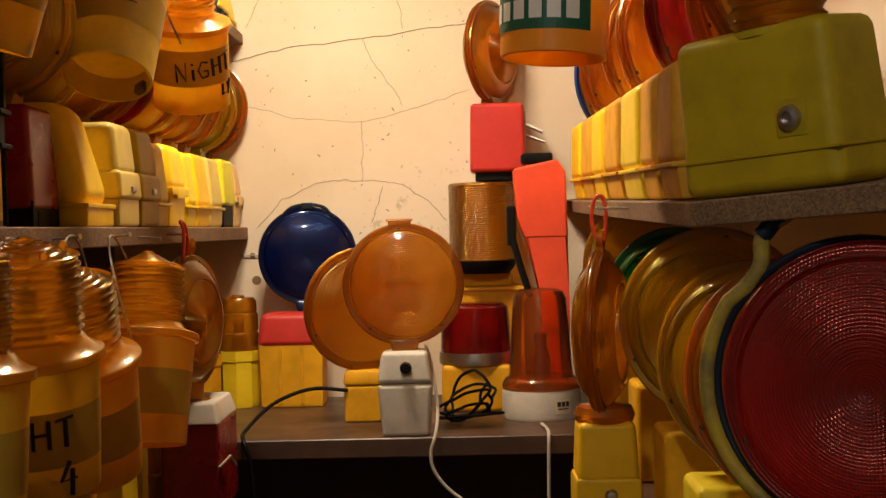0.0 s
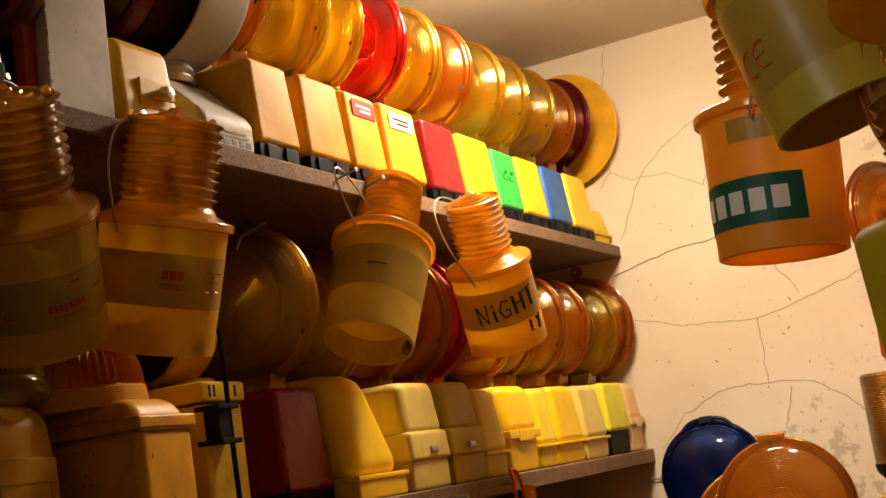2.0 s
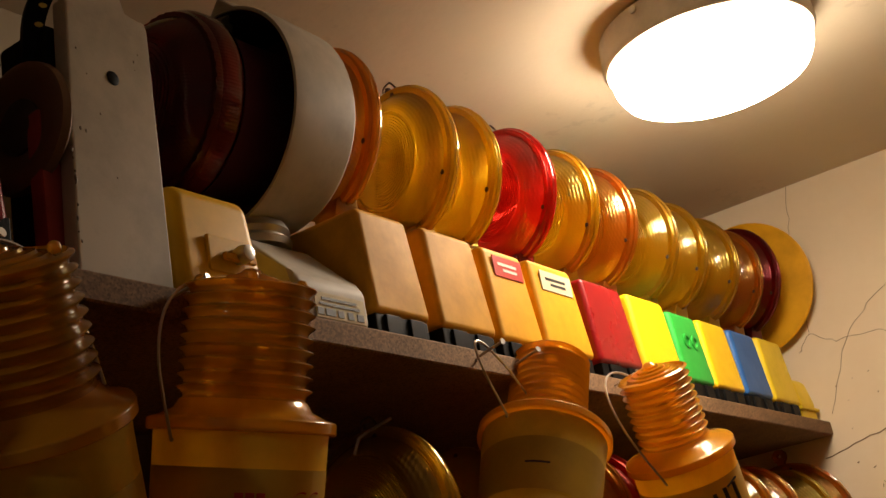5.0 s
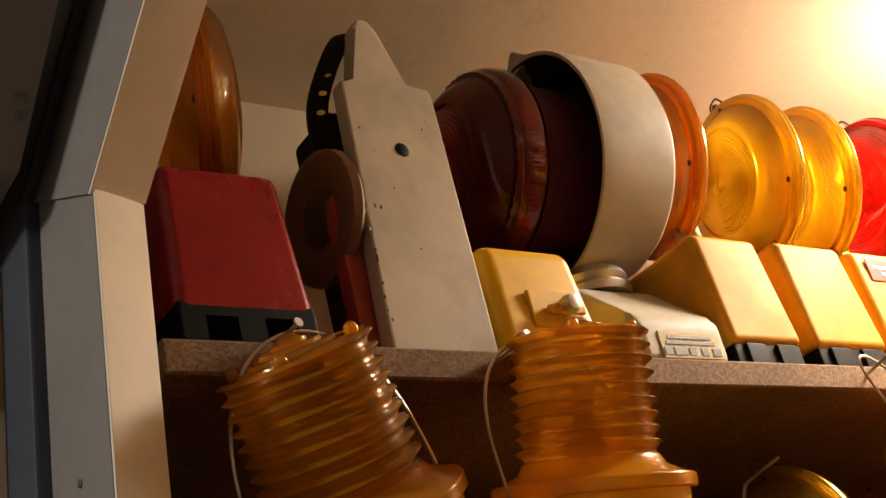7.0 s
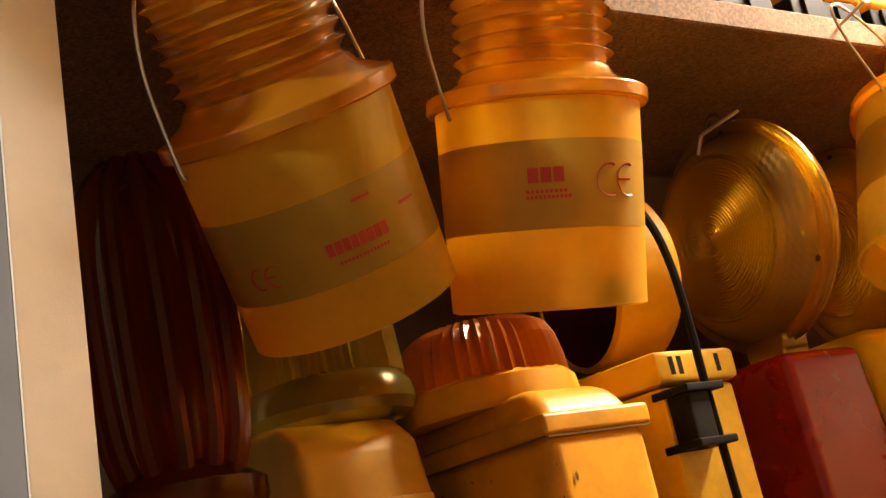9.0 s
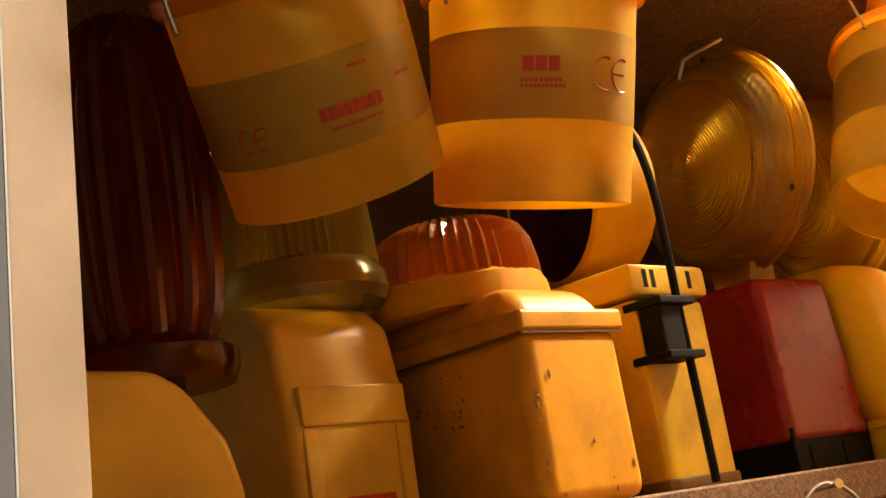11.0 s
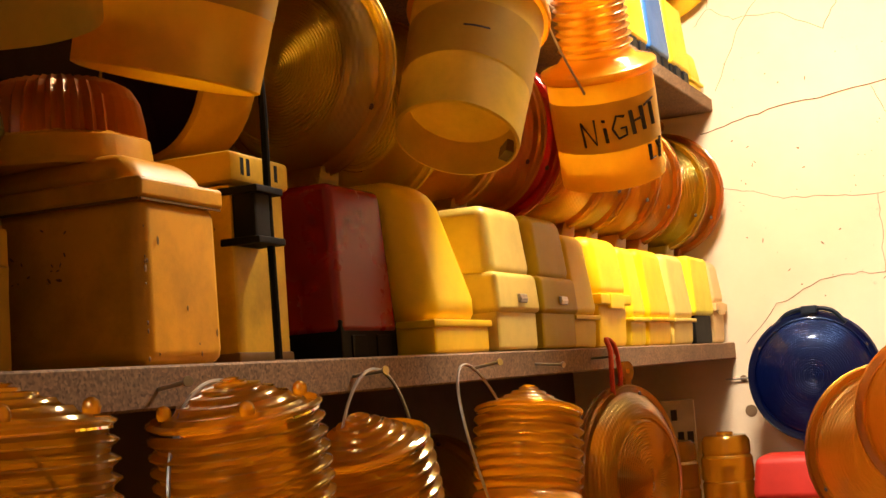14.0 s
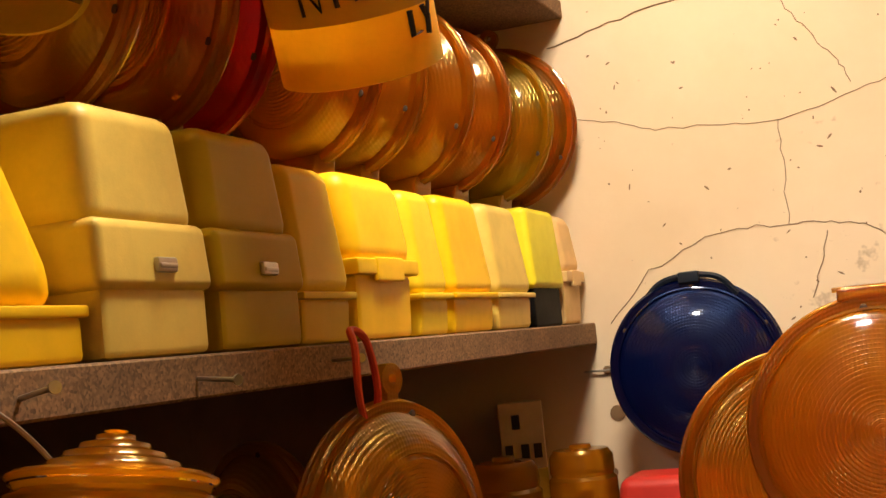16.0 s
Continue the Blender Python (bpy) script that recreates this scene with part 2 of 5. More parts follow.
# Same cream as JAMB, greyed to hold the shade on the front faces.
JAMB_SHADED = plastic("shaded_cream_paint", (0.22, 0.20, 0.18), rough=0.45, dirt=0.3)
JAMB_BLUE = plastic("dark_blue_grey", (0.06, 0.068, 0.085), rough=0.45, dirt=0.3)
CABLE_WHITE = plastic("white_cable", (0.55, 0.47, 0.36), rough=0.5)
DARK_CORE = plastic("dark_core_plastic", (0.22, 0.10, 0.02), rough=0.3, dirt=0.4)
DARK_BROWN = plastic("dark_brown", (0.09, 0.05, 0.028), rough=0.7, dirt=0.5)

diffuser_glow = bpy.data.materials.new("lamp_diffuser")
diffuser_glow.use_nodes = True
dp = diffuser_glow.node_tree.nodes["Principled BSDF"]
dp.inputs["Base Color"].default_value = (0.9, 0.88, 0.8, 1)
dp.inputs["Emission Color"].default_value = LAMP_COLOUR
dp.inputs["Emission Strength"].default_value = LAMP_STRENGTH


# ---- mesh helpers ----
def to_mesh(name, bm, material, smooth=True):
    bmesh.ops.recalc_face_normals(bm, faces=bm.faces[:])
    me = bpy.data.meshes.new(name)
    for f in bm.faces:
        f.smooth = smooth
    bm.normal_update()
    turns = []
    if smooth:
        # corner normals weighted by area, broken at sharp edges
        for f in bm.faces:
            fn = f.normal
            for loop in f.loops:
                n = Vector((0, 0, 0))
                for g in loop.vert.link_faces:
                    if g.normal.dot(fn) > 0.78:
                        n += g.normal * g.calc_area()
                turns.append(n.normalized() if n.length > 1e-12 else fn.copy())
    bm.to_mesh(me)
    bm.free()
    if smooth:
        me.normals_split_custom_set(turns)
    me.materials.append(material)
    return me


def part(name, bm, material, parent, label="", smooth=True, at=None):
    me = bm if isinstance(bm, bpy.types.Mesh) else to_mesh(name, bm, material, smooth)
    ob = new(name, me)
    ob.parent = parent
    if at is not None:
        ob.matrix_basis = at
    return tagged(ob, label=label) if label else ob


def thing(name, label, category, m, group="", kind=""):
    ob = new(name)
    ob.empty_display_size = 0.05
    ob.matrix_basis = m
    return tagged(ob, label, category, group, kind)


def solid(name, bm, material, label, category, group="", kind="", m=None, smooth=True):
    ob = new(name, to_mesh(name, bm, material, smooth))
    if m is not None:
        ob.matrix_basis = m
    return tagged(ob, label, category, group, kind)


def lathe(profile, segs=40, closed=False):
    bm = bmesh.new()
    rings = []
    for r, z in profile:
        if r < 1e-6:
            rings.append([bm.verts.new((0, 0, z))])
        else:
            rings.append([bm.verts.new((r * math.cos(2 * math.pi * k / segs), r * math.sin(2 * math.pi * k / segs), z)) for k in range(segs)])
    pairs = list(zip(rings, rings[1:])) + ([(rings[-1], rings[0])] if closed else [])
    for a, b in pairs:
        for k in range(segs):
            n = (k + 1) % segs
            if len(a) == 1 and len(b) == 1:
                continue
            if len(a) == 1:
                bm.faces.new((a[0], b[k], b[n]))
            elif len(b) == 1:
                bm.faces.new((a[k], b[0], a[n]))
            else:
                bm.faces.new((a[k], b[k], b[n], a[n]))
    return bm


def box(w, d, h, bevel=0.0, top=(1.0, 1.0), shift=(0.0, 0.0), segs=2, at=(0, 0, 0)):
    """A box on its base's middle, its top scaled and shifted, with rounded edges."""
    bm = bmesh.new()
    vs = []
    for z, (sx, sy), (ox, oy) in ((0, (1, 1), (0, 0)), (h, top, shift)):
        for x, y in ((-1, -1), (1, -1), (1, 1), (-1, 1)):
            vs.append(bm.verts.new((at[0] + x * w / 2 * sx + ox, at[1] + y * d / 2 * sy + oy, at[2] + z)))
    for f in ((3, 2, 1, 0), (4, 5, 6, 7), (0, 1, 5, 4), (1, 2, 6, 5), (2, 3, 7, 6), (3, 0, 4, 7)):
        bm.faces.new([vs[k] for k in f])
    if bevel:
        bmesh.ops.bevel(bm, geom=bm.edges[:], offset=bevel, segments=segs, profile=0.5, affect="EDGES", clamp_overlap=True)
    return bm


def prism(outline, thickness, bevel=0.0, axis="y", segs=2):
    """A flat outline (list of pairs) given a thickness along an axis, centred on it."""
    bm = bmesh.new()
    put = {"y": lambda a, b, c: (a, c, b), "z": lambda a, b, c: (a, b, c), "x": lambda a, b, c: (c, a, b)}[axis]
    low = [bm.verts.new(put(a, b, -thickness / 2)) for a, b in outline]
    high = [bm.verts.new(put(a, b, thickness / 2)) for a, b in outline]
    bm.faces.new(low[::-1])
    bm.faces.new(high)
    for k in range(len(outline)):
        n = (k + 1) % len(outline)
        bm.faces.new((low[k], low[n], high[n], high[k]))
    if bevel:
        bmesh.ops.bevel(bm, geom=bm.edges[:], offset=bevel, segments=segs, profile=0.5, affect="EDGES", clamp_overlap=True)
    return bm


def smooth_line(points, steps=6):
    """A Catmull-Rom line through points."""
    p = [Vector(q) for q in points]
    p = [p[0] * 2 - p[1], *p, p[-1] * 2 - p[-2]]
    out = []
    for k in range(1, len(p) - 2):
        for s in range(steps):
            u = s / steps
            out.append(0.5 * (2 * p[k] + (p[k + 1] - p[k - 1]) * u + (2 * p[k - 1] - 5 * p[k] + 4 * p[k + 1] - p[k + 2]) * u * u
                              + (3 * p[k] - p[k - 1] - 3 * p[k + 1] + p[k + 2]) * u ** 3))
    return out + [p[-2]]


def tube(points, r, segs=8, flat=1.0, loop=False):
    bm = bmesh.new()
    pts = [Vector(q) for q in points]
    rings = []
    side = None
    for k, p in enumerate(pts):
        a = pts[(k - 1) % len(pts)] if (k or loop) else p
        b = pts[(k + 1) % len(pts)] if (k < len(pts) - 1 or loop) else p
        way = (b - a).normalized()
        if side is None:
            side = way.orthogonal().normalized()
        side = (side - way * side.dot(way)).normalized()
        up = way.cross(side)
        rings.append([bm.verts.new(p + (side * math.cos(2 * math.pi * s / segs) + up * math.sin(2 * math.pi * s / segs) * flat) * r) for s in range(segs)])
    for a, b in list(zip(rings, rings[1:])) + ([(rings[-1], rings[0])] if loop else []):
        for s in range(segs):
            n = (s + 1) % segs
            bm.faces.new((a[s], a[n], b[n], b[s]))
    if not loop:
        bm.faces.new(rings[0][::-1])
        bm.faces.new(rings[-1])
    return bm


def joined(*bms):
    out = bms[0]
    for b in bms[1:]:
        me = bpy.data.meshes.new("tmp")
        b.to_mesh(me)
        b.free()
        out.from_mesh(me)
        bpy.data.meshes.remove(me)
    return out


def moved(bm, m):
    bm.transform(m)
    return bm


TURN_Y = Matrix.Rotation(radians(-90), 4, "X")      # the lathe's axis laid along y
TURN_X = Matrix.Rotation(radians(90), 4, "Y")       # and along x


def text_mesh(words, size, material):
    cu = bpy.data.curves.new("text", "FONT")
    cu.body, cu.size, cu.extrude, cu.align_x, cu.align_y = words, size, 0.0004, "CENTER", "CENTER"
    tmp = new("text", cu)
    me = bpy.data.meshes.new_from_object(tmp.evaluated_get(bpy.context.evaluated_depsgraph_get()))
    bpy.data.objects.remove(tmp)
    bm = bmesh.new()
    bm.from_mesh(me)
    return bm


def wrap(bm, radius_at, angle, z0, lean=0.0):
    """Bends a flat drawing in x, y round an upright cone; its middle at the angle and height."""
    c, s = math.cos(lean), math.sin(lean)
    for v in bm.verts:
        x, y = v.co.x * c - v.co.y * s, v.co.x * s + v.co.y * c
        z = z0 + y
        r = radius_at(z) + 0.0006 + v.co.z
        a = angle + x / radius_at(z)
        v.co = (r * math.cos(a), r * math.sin(a), z)
    return bm


STROKES = {
    "N": [[(0, 0), (0.05, 1), (0.5, 0.02), (0.6, 1.05)]],
    "i": [[(0.1, 0), (0.12, 0.62)], [(0.12, 0.85), (0.14, 0.95)]],
    "G": [[(0.6, 0.85), (0.3, 0.95), (0.05, 0.5), (0.2, 0.05), (0.55, 0.1), (0.58, 0.42), (0.35, 0.42)]],
    "H": [[(0.05, 0), (0.08, 1)], [(0.06, 0.5), (0.55, 0.52)], [(0.55, 0), (0.58, 1)]],
    "T": [[(0.3, 0), (0.32, 0.95)], [(0, 0.92), (0.62, 1.0)]],
    "L": [[(0.1, 1), (0.06, 0.05), (0.5, 0.1)]],
    "Y": [[(0.0, 1), (0.2, 0.45), (0.5, 1.1)], [(0.3, 0.6), (0.15, -0.1)]],
    "I": [[(0.1, 0), (0.12, 1)]],
    "4": [[(0.35, 1.05), (0.05, 0.35), (0.6, 0.4)], [(0.45, 0.75), (0.4, -0.2)]],
}


def handwriting(words, height, pen):
    bms, x = [], 0.0
    for ch in words:
        if ch == " ":
            x += 0.4
            continue
        for s in STROKES[ch]:
            bms.append(tube([(height * (x + a), height * b, 0) for a, b in s], pen, 6, 0.35))
        x += 0.8 if ch not in "iI" else 0.38
    bm = joined(*bms)
    return moved(bm, Matrix.Translation((-height * x / 2, -height / 2, 0)))


# ---- structure ----
def slab(name, x0, x1, y0, y1, z0, z1, material, label, category, bevel=0.0, m=None):
    bm = box(x1 - x0, y1 - y0, z1 - z0, bevel, at=((x0 + x1) / 2, (y0 + y1) / 2, z0))
    return solid(name, bm, material, label, category, kind="structure", m=m, smooth=bool(bevel))


LEFT, RIGHT, BACK = -0.67, 0.56, 1.60
wall_back = slab("wall_back", LEFT - 0.1, RIGHT + 0.1, BACK, BACK + 0.1, 0, CEILING + 0.1, WALL, "cracked cream-painted plaster wall behind the shelves", "wall")
slab("wall_left", LEFT - 0.1, LEFT, -0.08, BACK, 0, CEILING, SIDE_WALL, "plaster wall carrying the lamp shelves, shade in its colour", "wall")
slab("wall_right", RIGHT, RIGHT + 0.1, -0.2, BACK, 0, CEILING, WALL, "cream plaster wall behind the crowded shelf", "wall")
slab("ceiling", LEFT - 0.1, RIGHT + 0.1, -0.2, BACK, CEILING, CEILING + 0.1, CEIL, "low cream-painted closet ceiling", "ceiling")
slab("floor", -1.8, 1.8, -2.4, BACK, -0.1, 0, DARK_BROWN, "dark wooden floor below the shelves", "floor")
# The outer room is out of view: its shell, window and blind are assumed.
slab("wall_room_left", -1.9, -1.8, -2.4, 0, 0, 2.5, DIM_WALL, "assumed wall of the outer room, plaster darkened to look unlit", "wall")
slab("wall_room_right", 1.8, 1.9, -2.4, 0, 0, 2.5, DIM_WALL, "assumed wall of the outer room, plaster darkened to look unlit", "wall")
slab("wall_room_behind_low", -1.9, 1.9, -2.5, -2.4, 0, 1.0, DIM_WALL, "assumed wall below the outer room's closed opening, plaster darkened", "wall")
slab("wall_room_behind_high", -1.9, 1.9, -2.5, -2.4, 2.1, 2.5, DIM_WALL, "assumed wall above the outer room's closed opening, plaster darkened", "wall")
slab("wall_room_behind_left", -1.9, -0.1, -2.5, -2.4, 1.0, 2.1, DIM_WALL, "assumed wall beside the outer room's closed opening, plaster darkened", "wall")
slab("wall_room_behind_right", 0.9, 1.9, -2.5, -2.4, 1.0, 2.1, DIM_WALL, "assumed wall beside the outer room's closed opening, plaster darkened", "wall")
slab("window_blind", -0.1, 0.9, -2.48, -2.46, 1.0, 2.1, DIM_WALL, "unseen sheet added to close the outer room's opening", "blind")
# Unseen light added for the room light on the jamb; bulb and spot assumed.
unseen_room_light = bpy.data.lights.new("unseen_room_light", "POINT")
unseen_room_light.energy, unseen_room_light.color, unseen_room_light.shadow_soft_size = ROOM_POWER, (1.0, 0.93, 0.86), 0.07
new("unseen_room_light", unseen_room_light).matrix_basis = pose(-0.32, -1.6, 2.33)
unseen_holder = solid("room_lamp_holder", lathe([(0, 0.0), (0.03, 0.0), (0.028, -0.02), (0.012, -0.03), (0.012, -0.045), (0, -0.045)], 20), WHITE, "plain white lamp holder assumed on the unseen room ceiling", "lamp holder", m=pose(-0.32, -1.6, 2.40))
# Added to keep room light off the top shelf; its unlit look is colour.
solid("wall_over_head", moved(prism([(-0.70, 1.90), (-0.42, 1.90), (0.02, 2.19), (-0.70, 2.19)], 0.06, 0, "y"), Matrix.Translation((0, -0.09, 0))), DIM_WALL, "wall over the slanting door head, plaster darkened to look unlit", "wall", kind="structure", smooth=False)
slab("wall_room_front_left", -1.8, LEFT - 0.1, -0.08, 0.02, 0, 2.5, DIM_WALL, "assumed wall beside the closet opening, plaster darkened to look unlit", "wall")
slab("wall_room_front_right", RIGHT + 0.1, 1.8, -0.2, -0.1, 0, 2.5, DIM_WALL, "assumed wall beside the closet opening, plaster darkened to look unlit", "wall")
slab("ceiling_room", -1.9, 1.9, -2.5, -0.2, 2.4, 2.5, DIM_WALL, "assumed ceiling of the outer room, plaster darkened to look unlit", "ceiling")
slab("wall_room_header", LEFT - 0.1, RIGHT + 0.1, -0.3, -0.2, CEILING, 2.5, DIM_WALL, "assumed wall above the closet opening, plaster darkened to look unlit", "wall")

# door jamb with a rebate, and the slanting head above it
JAMB_LEAN = Matrix.Translation((0, 0, 1.6)) @ Matrix.Rotation(radians(-2.7), 4, "X") @ Matrix.Translation((0, 0, -1.6))
MITRE = math.tan(radians((90 - 33) / 2))


def mitred_head(bm):
    """Cuts the low end of a slanting bar along the joint's bisector."""
    for v in bm.verts:
        if v.co.x < 0:
            v.co.x = -0.27 - v.co.z * MITRE
    return bm


def mitred_post(bm):
    """Cuts the top of an upright along the same joint."""
    top = max(v.co.z for v in bm.verts)
    for v in bm.verts:
        if v.co.z > top - 0.01:
            v.co.z = 1.852 + (-0.366 - v.co.x) * MITRE
    return bm


jamb = thing("door_jamb", "cream gloss-painted door jamb with a slanting head", "door frame", JAMB_LEAN, kind="structure")
# Front faces carry shade in their grey; thin reveal plates keep the lit cream.
part("post", mitred_post(moved(prism([(-0.3735, -0.025), (-0.3645, -0.055), (-0.447, -0.055), (-0.447, -0.025)], 1.856, 0.0012, "z"), Matrix.Translation((0, 0, 0.928)))), JAMB_SHADED, jamb)
part("reveal", moved(prism([(-0.373, -0.0245), (-0.364, -0.0548), (-0.362, -0.0545), (-0.371, -0.0242)], 1.854, 0.0006, "z"), Matrix.Translation((0, 0, 0.927))), JAMB, jamb, "cream inner face, its lit tone held in the paint")
# Strips beyond get a dark blue-grey; their own paint colour is assumed.
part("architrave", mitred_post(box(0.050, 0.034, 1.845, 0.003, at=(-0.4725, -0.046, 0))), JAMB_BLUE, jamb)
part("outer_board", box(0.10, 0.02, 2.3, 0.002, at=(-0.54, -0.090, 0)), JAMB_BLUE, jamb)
SLANT = 33
HEAD_AT = pose(-0.366, 0, 1.852, 0, -SLANT, 0) @ Matrix.Translation((0.27, 0, 0))
part("head", moved(mitred_head(prism([(-0.023, 0.0095), (-0.057, 0.0005), (-0.057, 0.082), (-0.023, 0.082)], 0.68, 0.0012, "x")), HEAD_AT), JAMB_SHADED, jamb)
part("head_reveal", moved(mitred_head(prism([(-0.0225, 0.009), (-0.0568, 0.0), (-0.0565, -0.002), (-0.0222, 0.007)], 0.68, 0.0006, "x")), HEAD_AT), JAMB, jamb, "cream inner face, its lit tone held in the paint")
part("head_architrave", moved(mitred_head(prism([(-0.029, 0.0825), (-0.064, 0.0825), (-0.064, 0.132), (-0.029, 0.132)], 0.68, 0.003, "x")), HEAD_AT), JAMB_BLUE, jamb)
for zz, xx in ((1.71, -0.405), (1.62, -0.412), (1.40, -0.402)):
    part("nail_hole", moved(lathe([(0, 0.0006), (0.0018, 0.0004), (0.0024, 0)], 8), pose(xx, -0.0557, zz, 90, 0, 0)), RUST, jamb)
HINGE = box(0.006, 0.012, 0.075, 0.002, at=(-0.482, -0.068, 1.52))
part("hinge", HINGE, STEEL, jamb, "worn steel hinge leaf")

# cracks in the back wall
CRACKS = [
    [(-0.424, 1.737), (-0.36, 1.752), (-0.291, 1.764), (-0.169, 1.774), (-0.037, 1.793), (0.062, 1.799), (0.2, 1.806)],
    [(-0.169, 1.774), (-0.15, 1.735), (-0.127, 1.697), (-0.105, 1.668), (-0.093, 1.643)],
    [(-0.09, 1.794), (-0.09, 1.82), (-0.10, 1.86), (-0.12, 1.9), (-0.2, 1.915), (-0.225, 1.869)],
    [(-0.393, 1.649), (-0.35, 1.640), (-0.305, 1.624), (-0.23, 1.618), (-0.171, 1.614), (-0.10, 1.630), (-0.041, 1.645), (0.037, 1.671)],
    [(-0.171, 1.614), (-0.173, 1.56), (-0.174, 1.5)],
    [(-0.174, 1.5), (-0.22, 1.502), (-0.264, 1.497), (-0.331, 1.466), (-0.382, 1.412)],
    [(-0.174, 1.5), (-0.13, 1.497), (-0.088, 1.487), (-0.045, 1.456), (-0.013, 1.42)],
    [(-0.366, 2.173), (-0.378, 2.11), (-0.389, 2.051), (-0.394, 1.933)],
    [(-0.42, 1.905), (-0.394, 1.933), (-0.355, 1.909), (-0.29, 1.905), (-0.225, 1.869)],
    [(-0.394, 1.80), (-0.34, 1.91), (-0.293, 1.952), (-0.2, 2.0)],
    [(-0.156, 1.418), (-0.145, 1.455), (-0.135, 1.488)],
]
for line in CRACKS:
    pts = []
    for a, b in zip(line, line[1:]):
        for k in range(5):
            u = k / 5
            pts.append((a[0] + (b[0] - a[0]) * u + random.uniform(-1, 1) * 0.0022, BACK - 0.0004, a[1] + (b[1] - a[1]) * u + random.uniform(-1, 1) * 0.0022))
    pts.append((line[-1][0], BACK - 0.0004, line[-1][1]))
    part("crack", tube(pts, 0.0009 if line is CRACKS[0] else random.uniform(0.00035, 0.0006), 5), CRACK, wall_back)
for k in range(150):
    x, z = random.uniform(-0.38, 0.12), random.uniform(1.36, 1.86)
    part("chip", moved(lathe([(0, -0.0006), (random.uniform(0.0003, 0.0013), 0), (0, 0.0006)], 6), Matrix.Translation((x, BACK - 0.0002, z)) @ pose(0, 0, 0, 90, 0, 0) @ Matrix.Rotation(random.uniform(0, 3.1), 4, "Z") @ Matrix.Diagonal((1, random.choice((1, 1, 1.5, 3)) * random.uniform(0.8, 1.4), 1, 1))), CRACK, wall_back)
for x, z, r in ((-0.385, 1.311, 0.007), (-0.392, 1.36, 0.004), (-0.397, 1.245, 0.004)):
    part("old_hole", moved(lathe([(0, -0.001), (r * 0.9, -0.001), (r * 1.3, 0.001), (r * 0.6, 0.0015), (0, 0.0005)], 12), Matrix.Translation((x, BACK, z)) @ pose(0, 0, 0, 90, 0, 0)), CRACK, wall_back)

# assumed dark brown sheet over the wall behind the left shelves
slab("back_board", LEFT, LEFT + 0.008, 0.0, BACK - 0.002, 0.6, 1.769, DARK_BROWN, "dark brown sheet assumed behind the lower shelves", "panel")

# shelves
SHELF_M, SHELF_T = 1.415, 1.791
EDGE = -0.400


def shelf(name, x0, x1, y0, y1, top, thick, label, material=CHIP, m=None):
    bm = box(x1 - x0, y1 - y0, thick, 0.0015, segs=1, at=((x0 + x1) / 2, (y0 + y1) / 2, top - thick))
    return solid(name, bm, material, label, "shelf", kind="structure", m=m, smooth=False)


shelf("shelf_left_top", LEFT, EDGE, 0.0, BACK, SHELF_T, 0.021, "raw chipboard shelf with nails along its edge")
shelf("shelf_left_middle", LEFT, EDGE, 0.0, BACK, SHELF_M, 0.024, "stained chipboard shelf with nails along its edge")
# Left lower shelf is assumed; its dark colour carries the shadow down there.
shelf("shelf_left_low", LEFT, -0.42, 0.0, 1.19, 0.985, 0.022, "unseen lower shelf, its shadow put into a dark colour", TABLE)
shelf("table_shelf", LEFT, RIGHT, 1.095, BACK, 1.08, 0.03, "dark worn wooden counter along the back wall", TABLE)
# Dark sheet put in for the shaded recess below the counter.
slab("under_counter_panel", LEFT, RIGHT, 1.57, 1.6, 0, 1.04, DARK_BROWN, "dark sheet added for the shade under the counter", "panel")

right_outline = [(0.212, 1.598), (0.212, 0.205), (0.40, -0.03), (0.555, -0.03), (0.555, 1.598)]
RTILT = Matrix.Translation((0.21, 0.2, 1.42)) @ Matrix.Rotation(radians(1.3), 4, "X") @ Matrix.Rotation(radians(-6.0), 4, "Y") @ Matrix.Translation((-0.21, -0.2, -1.42))
solid("shelf_right_middle", moved(prism(right_outline, 0.021, 0.001, "z", 1), Matrix.Translation((0, 0, 1.4095))), CHIP,
      "grey-brown chipboard shelf with a slanting end", "shelf", kind="structure", m=RTILT, smooth=False)
shelf("shelf_right_top", 0.20, 0.555, 0.1, BACK, 1.93, 0.021, "chipboard shelf above the yellow boxes")
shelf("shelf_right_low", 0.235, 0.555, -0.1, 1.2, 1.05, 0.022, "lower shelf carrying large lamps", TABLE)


# ---- small hardware ----
def nail_mesh():
    return to_mesh("nail", moved(lathe([(0, 0.034), (0.003, 0.034), (0.003, 0.0328), (0.0013, 0.0315), (0.0013, -0.012), (0, -0.014)], 10), TURN_X), STEEL)


NAIL = nail_mesh()
for k, (x, y, z, tilt, yaw) in enumerate([
    (EDGE, 0.63, 1.402, -6, -25), (EDGE, 0.77, 1.402, 4, -20), (EDGE, 0.93, 1.404, 0, -30), (EDGE, 0.43, 1.402, -4, -20),
    (EDGE, 0.22, 1.402, -5, -25), (EDGE, 0.06, 1.402, 3, -20), (EDGE, 0.60, 1.783, -8, -12), (EDGE, 0.665, 1.783, -8, -15),
    (EDGE, 0.22, 1.781, -10, 10), (EDGE, 0.06, 1.781, -10, 10), (EDGE, 0.87, 1.781, -10, -10), (-0.405, BACK - 0.005, 1.36, 0, 0),
]):
    nail = new("nail", NAIL)
    nail.matrix_basis = pose(x, y, z, 0, tilt, yaw)
    tagged(nail, "bare steel nail driven into the shelf edge", "nail", "nails along the shelf edges")

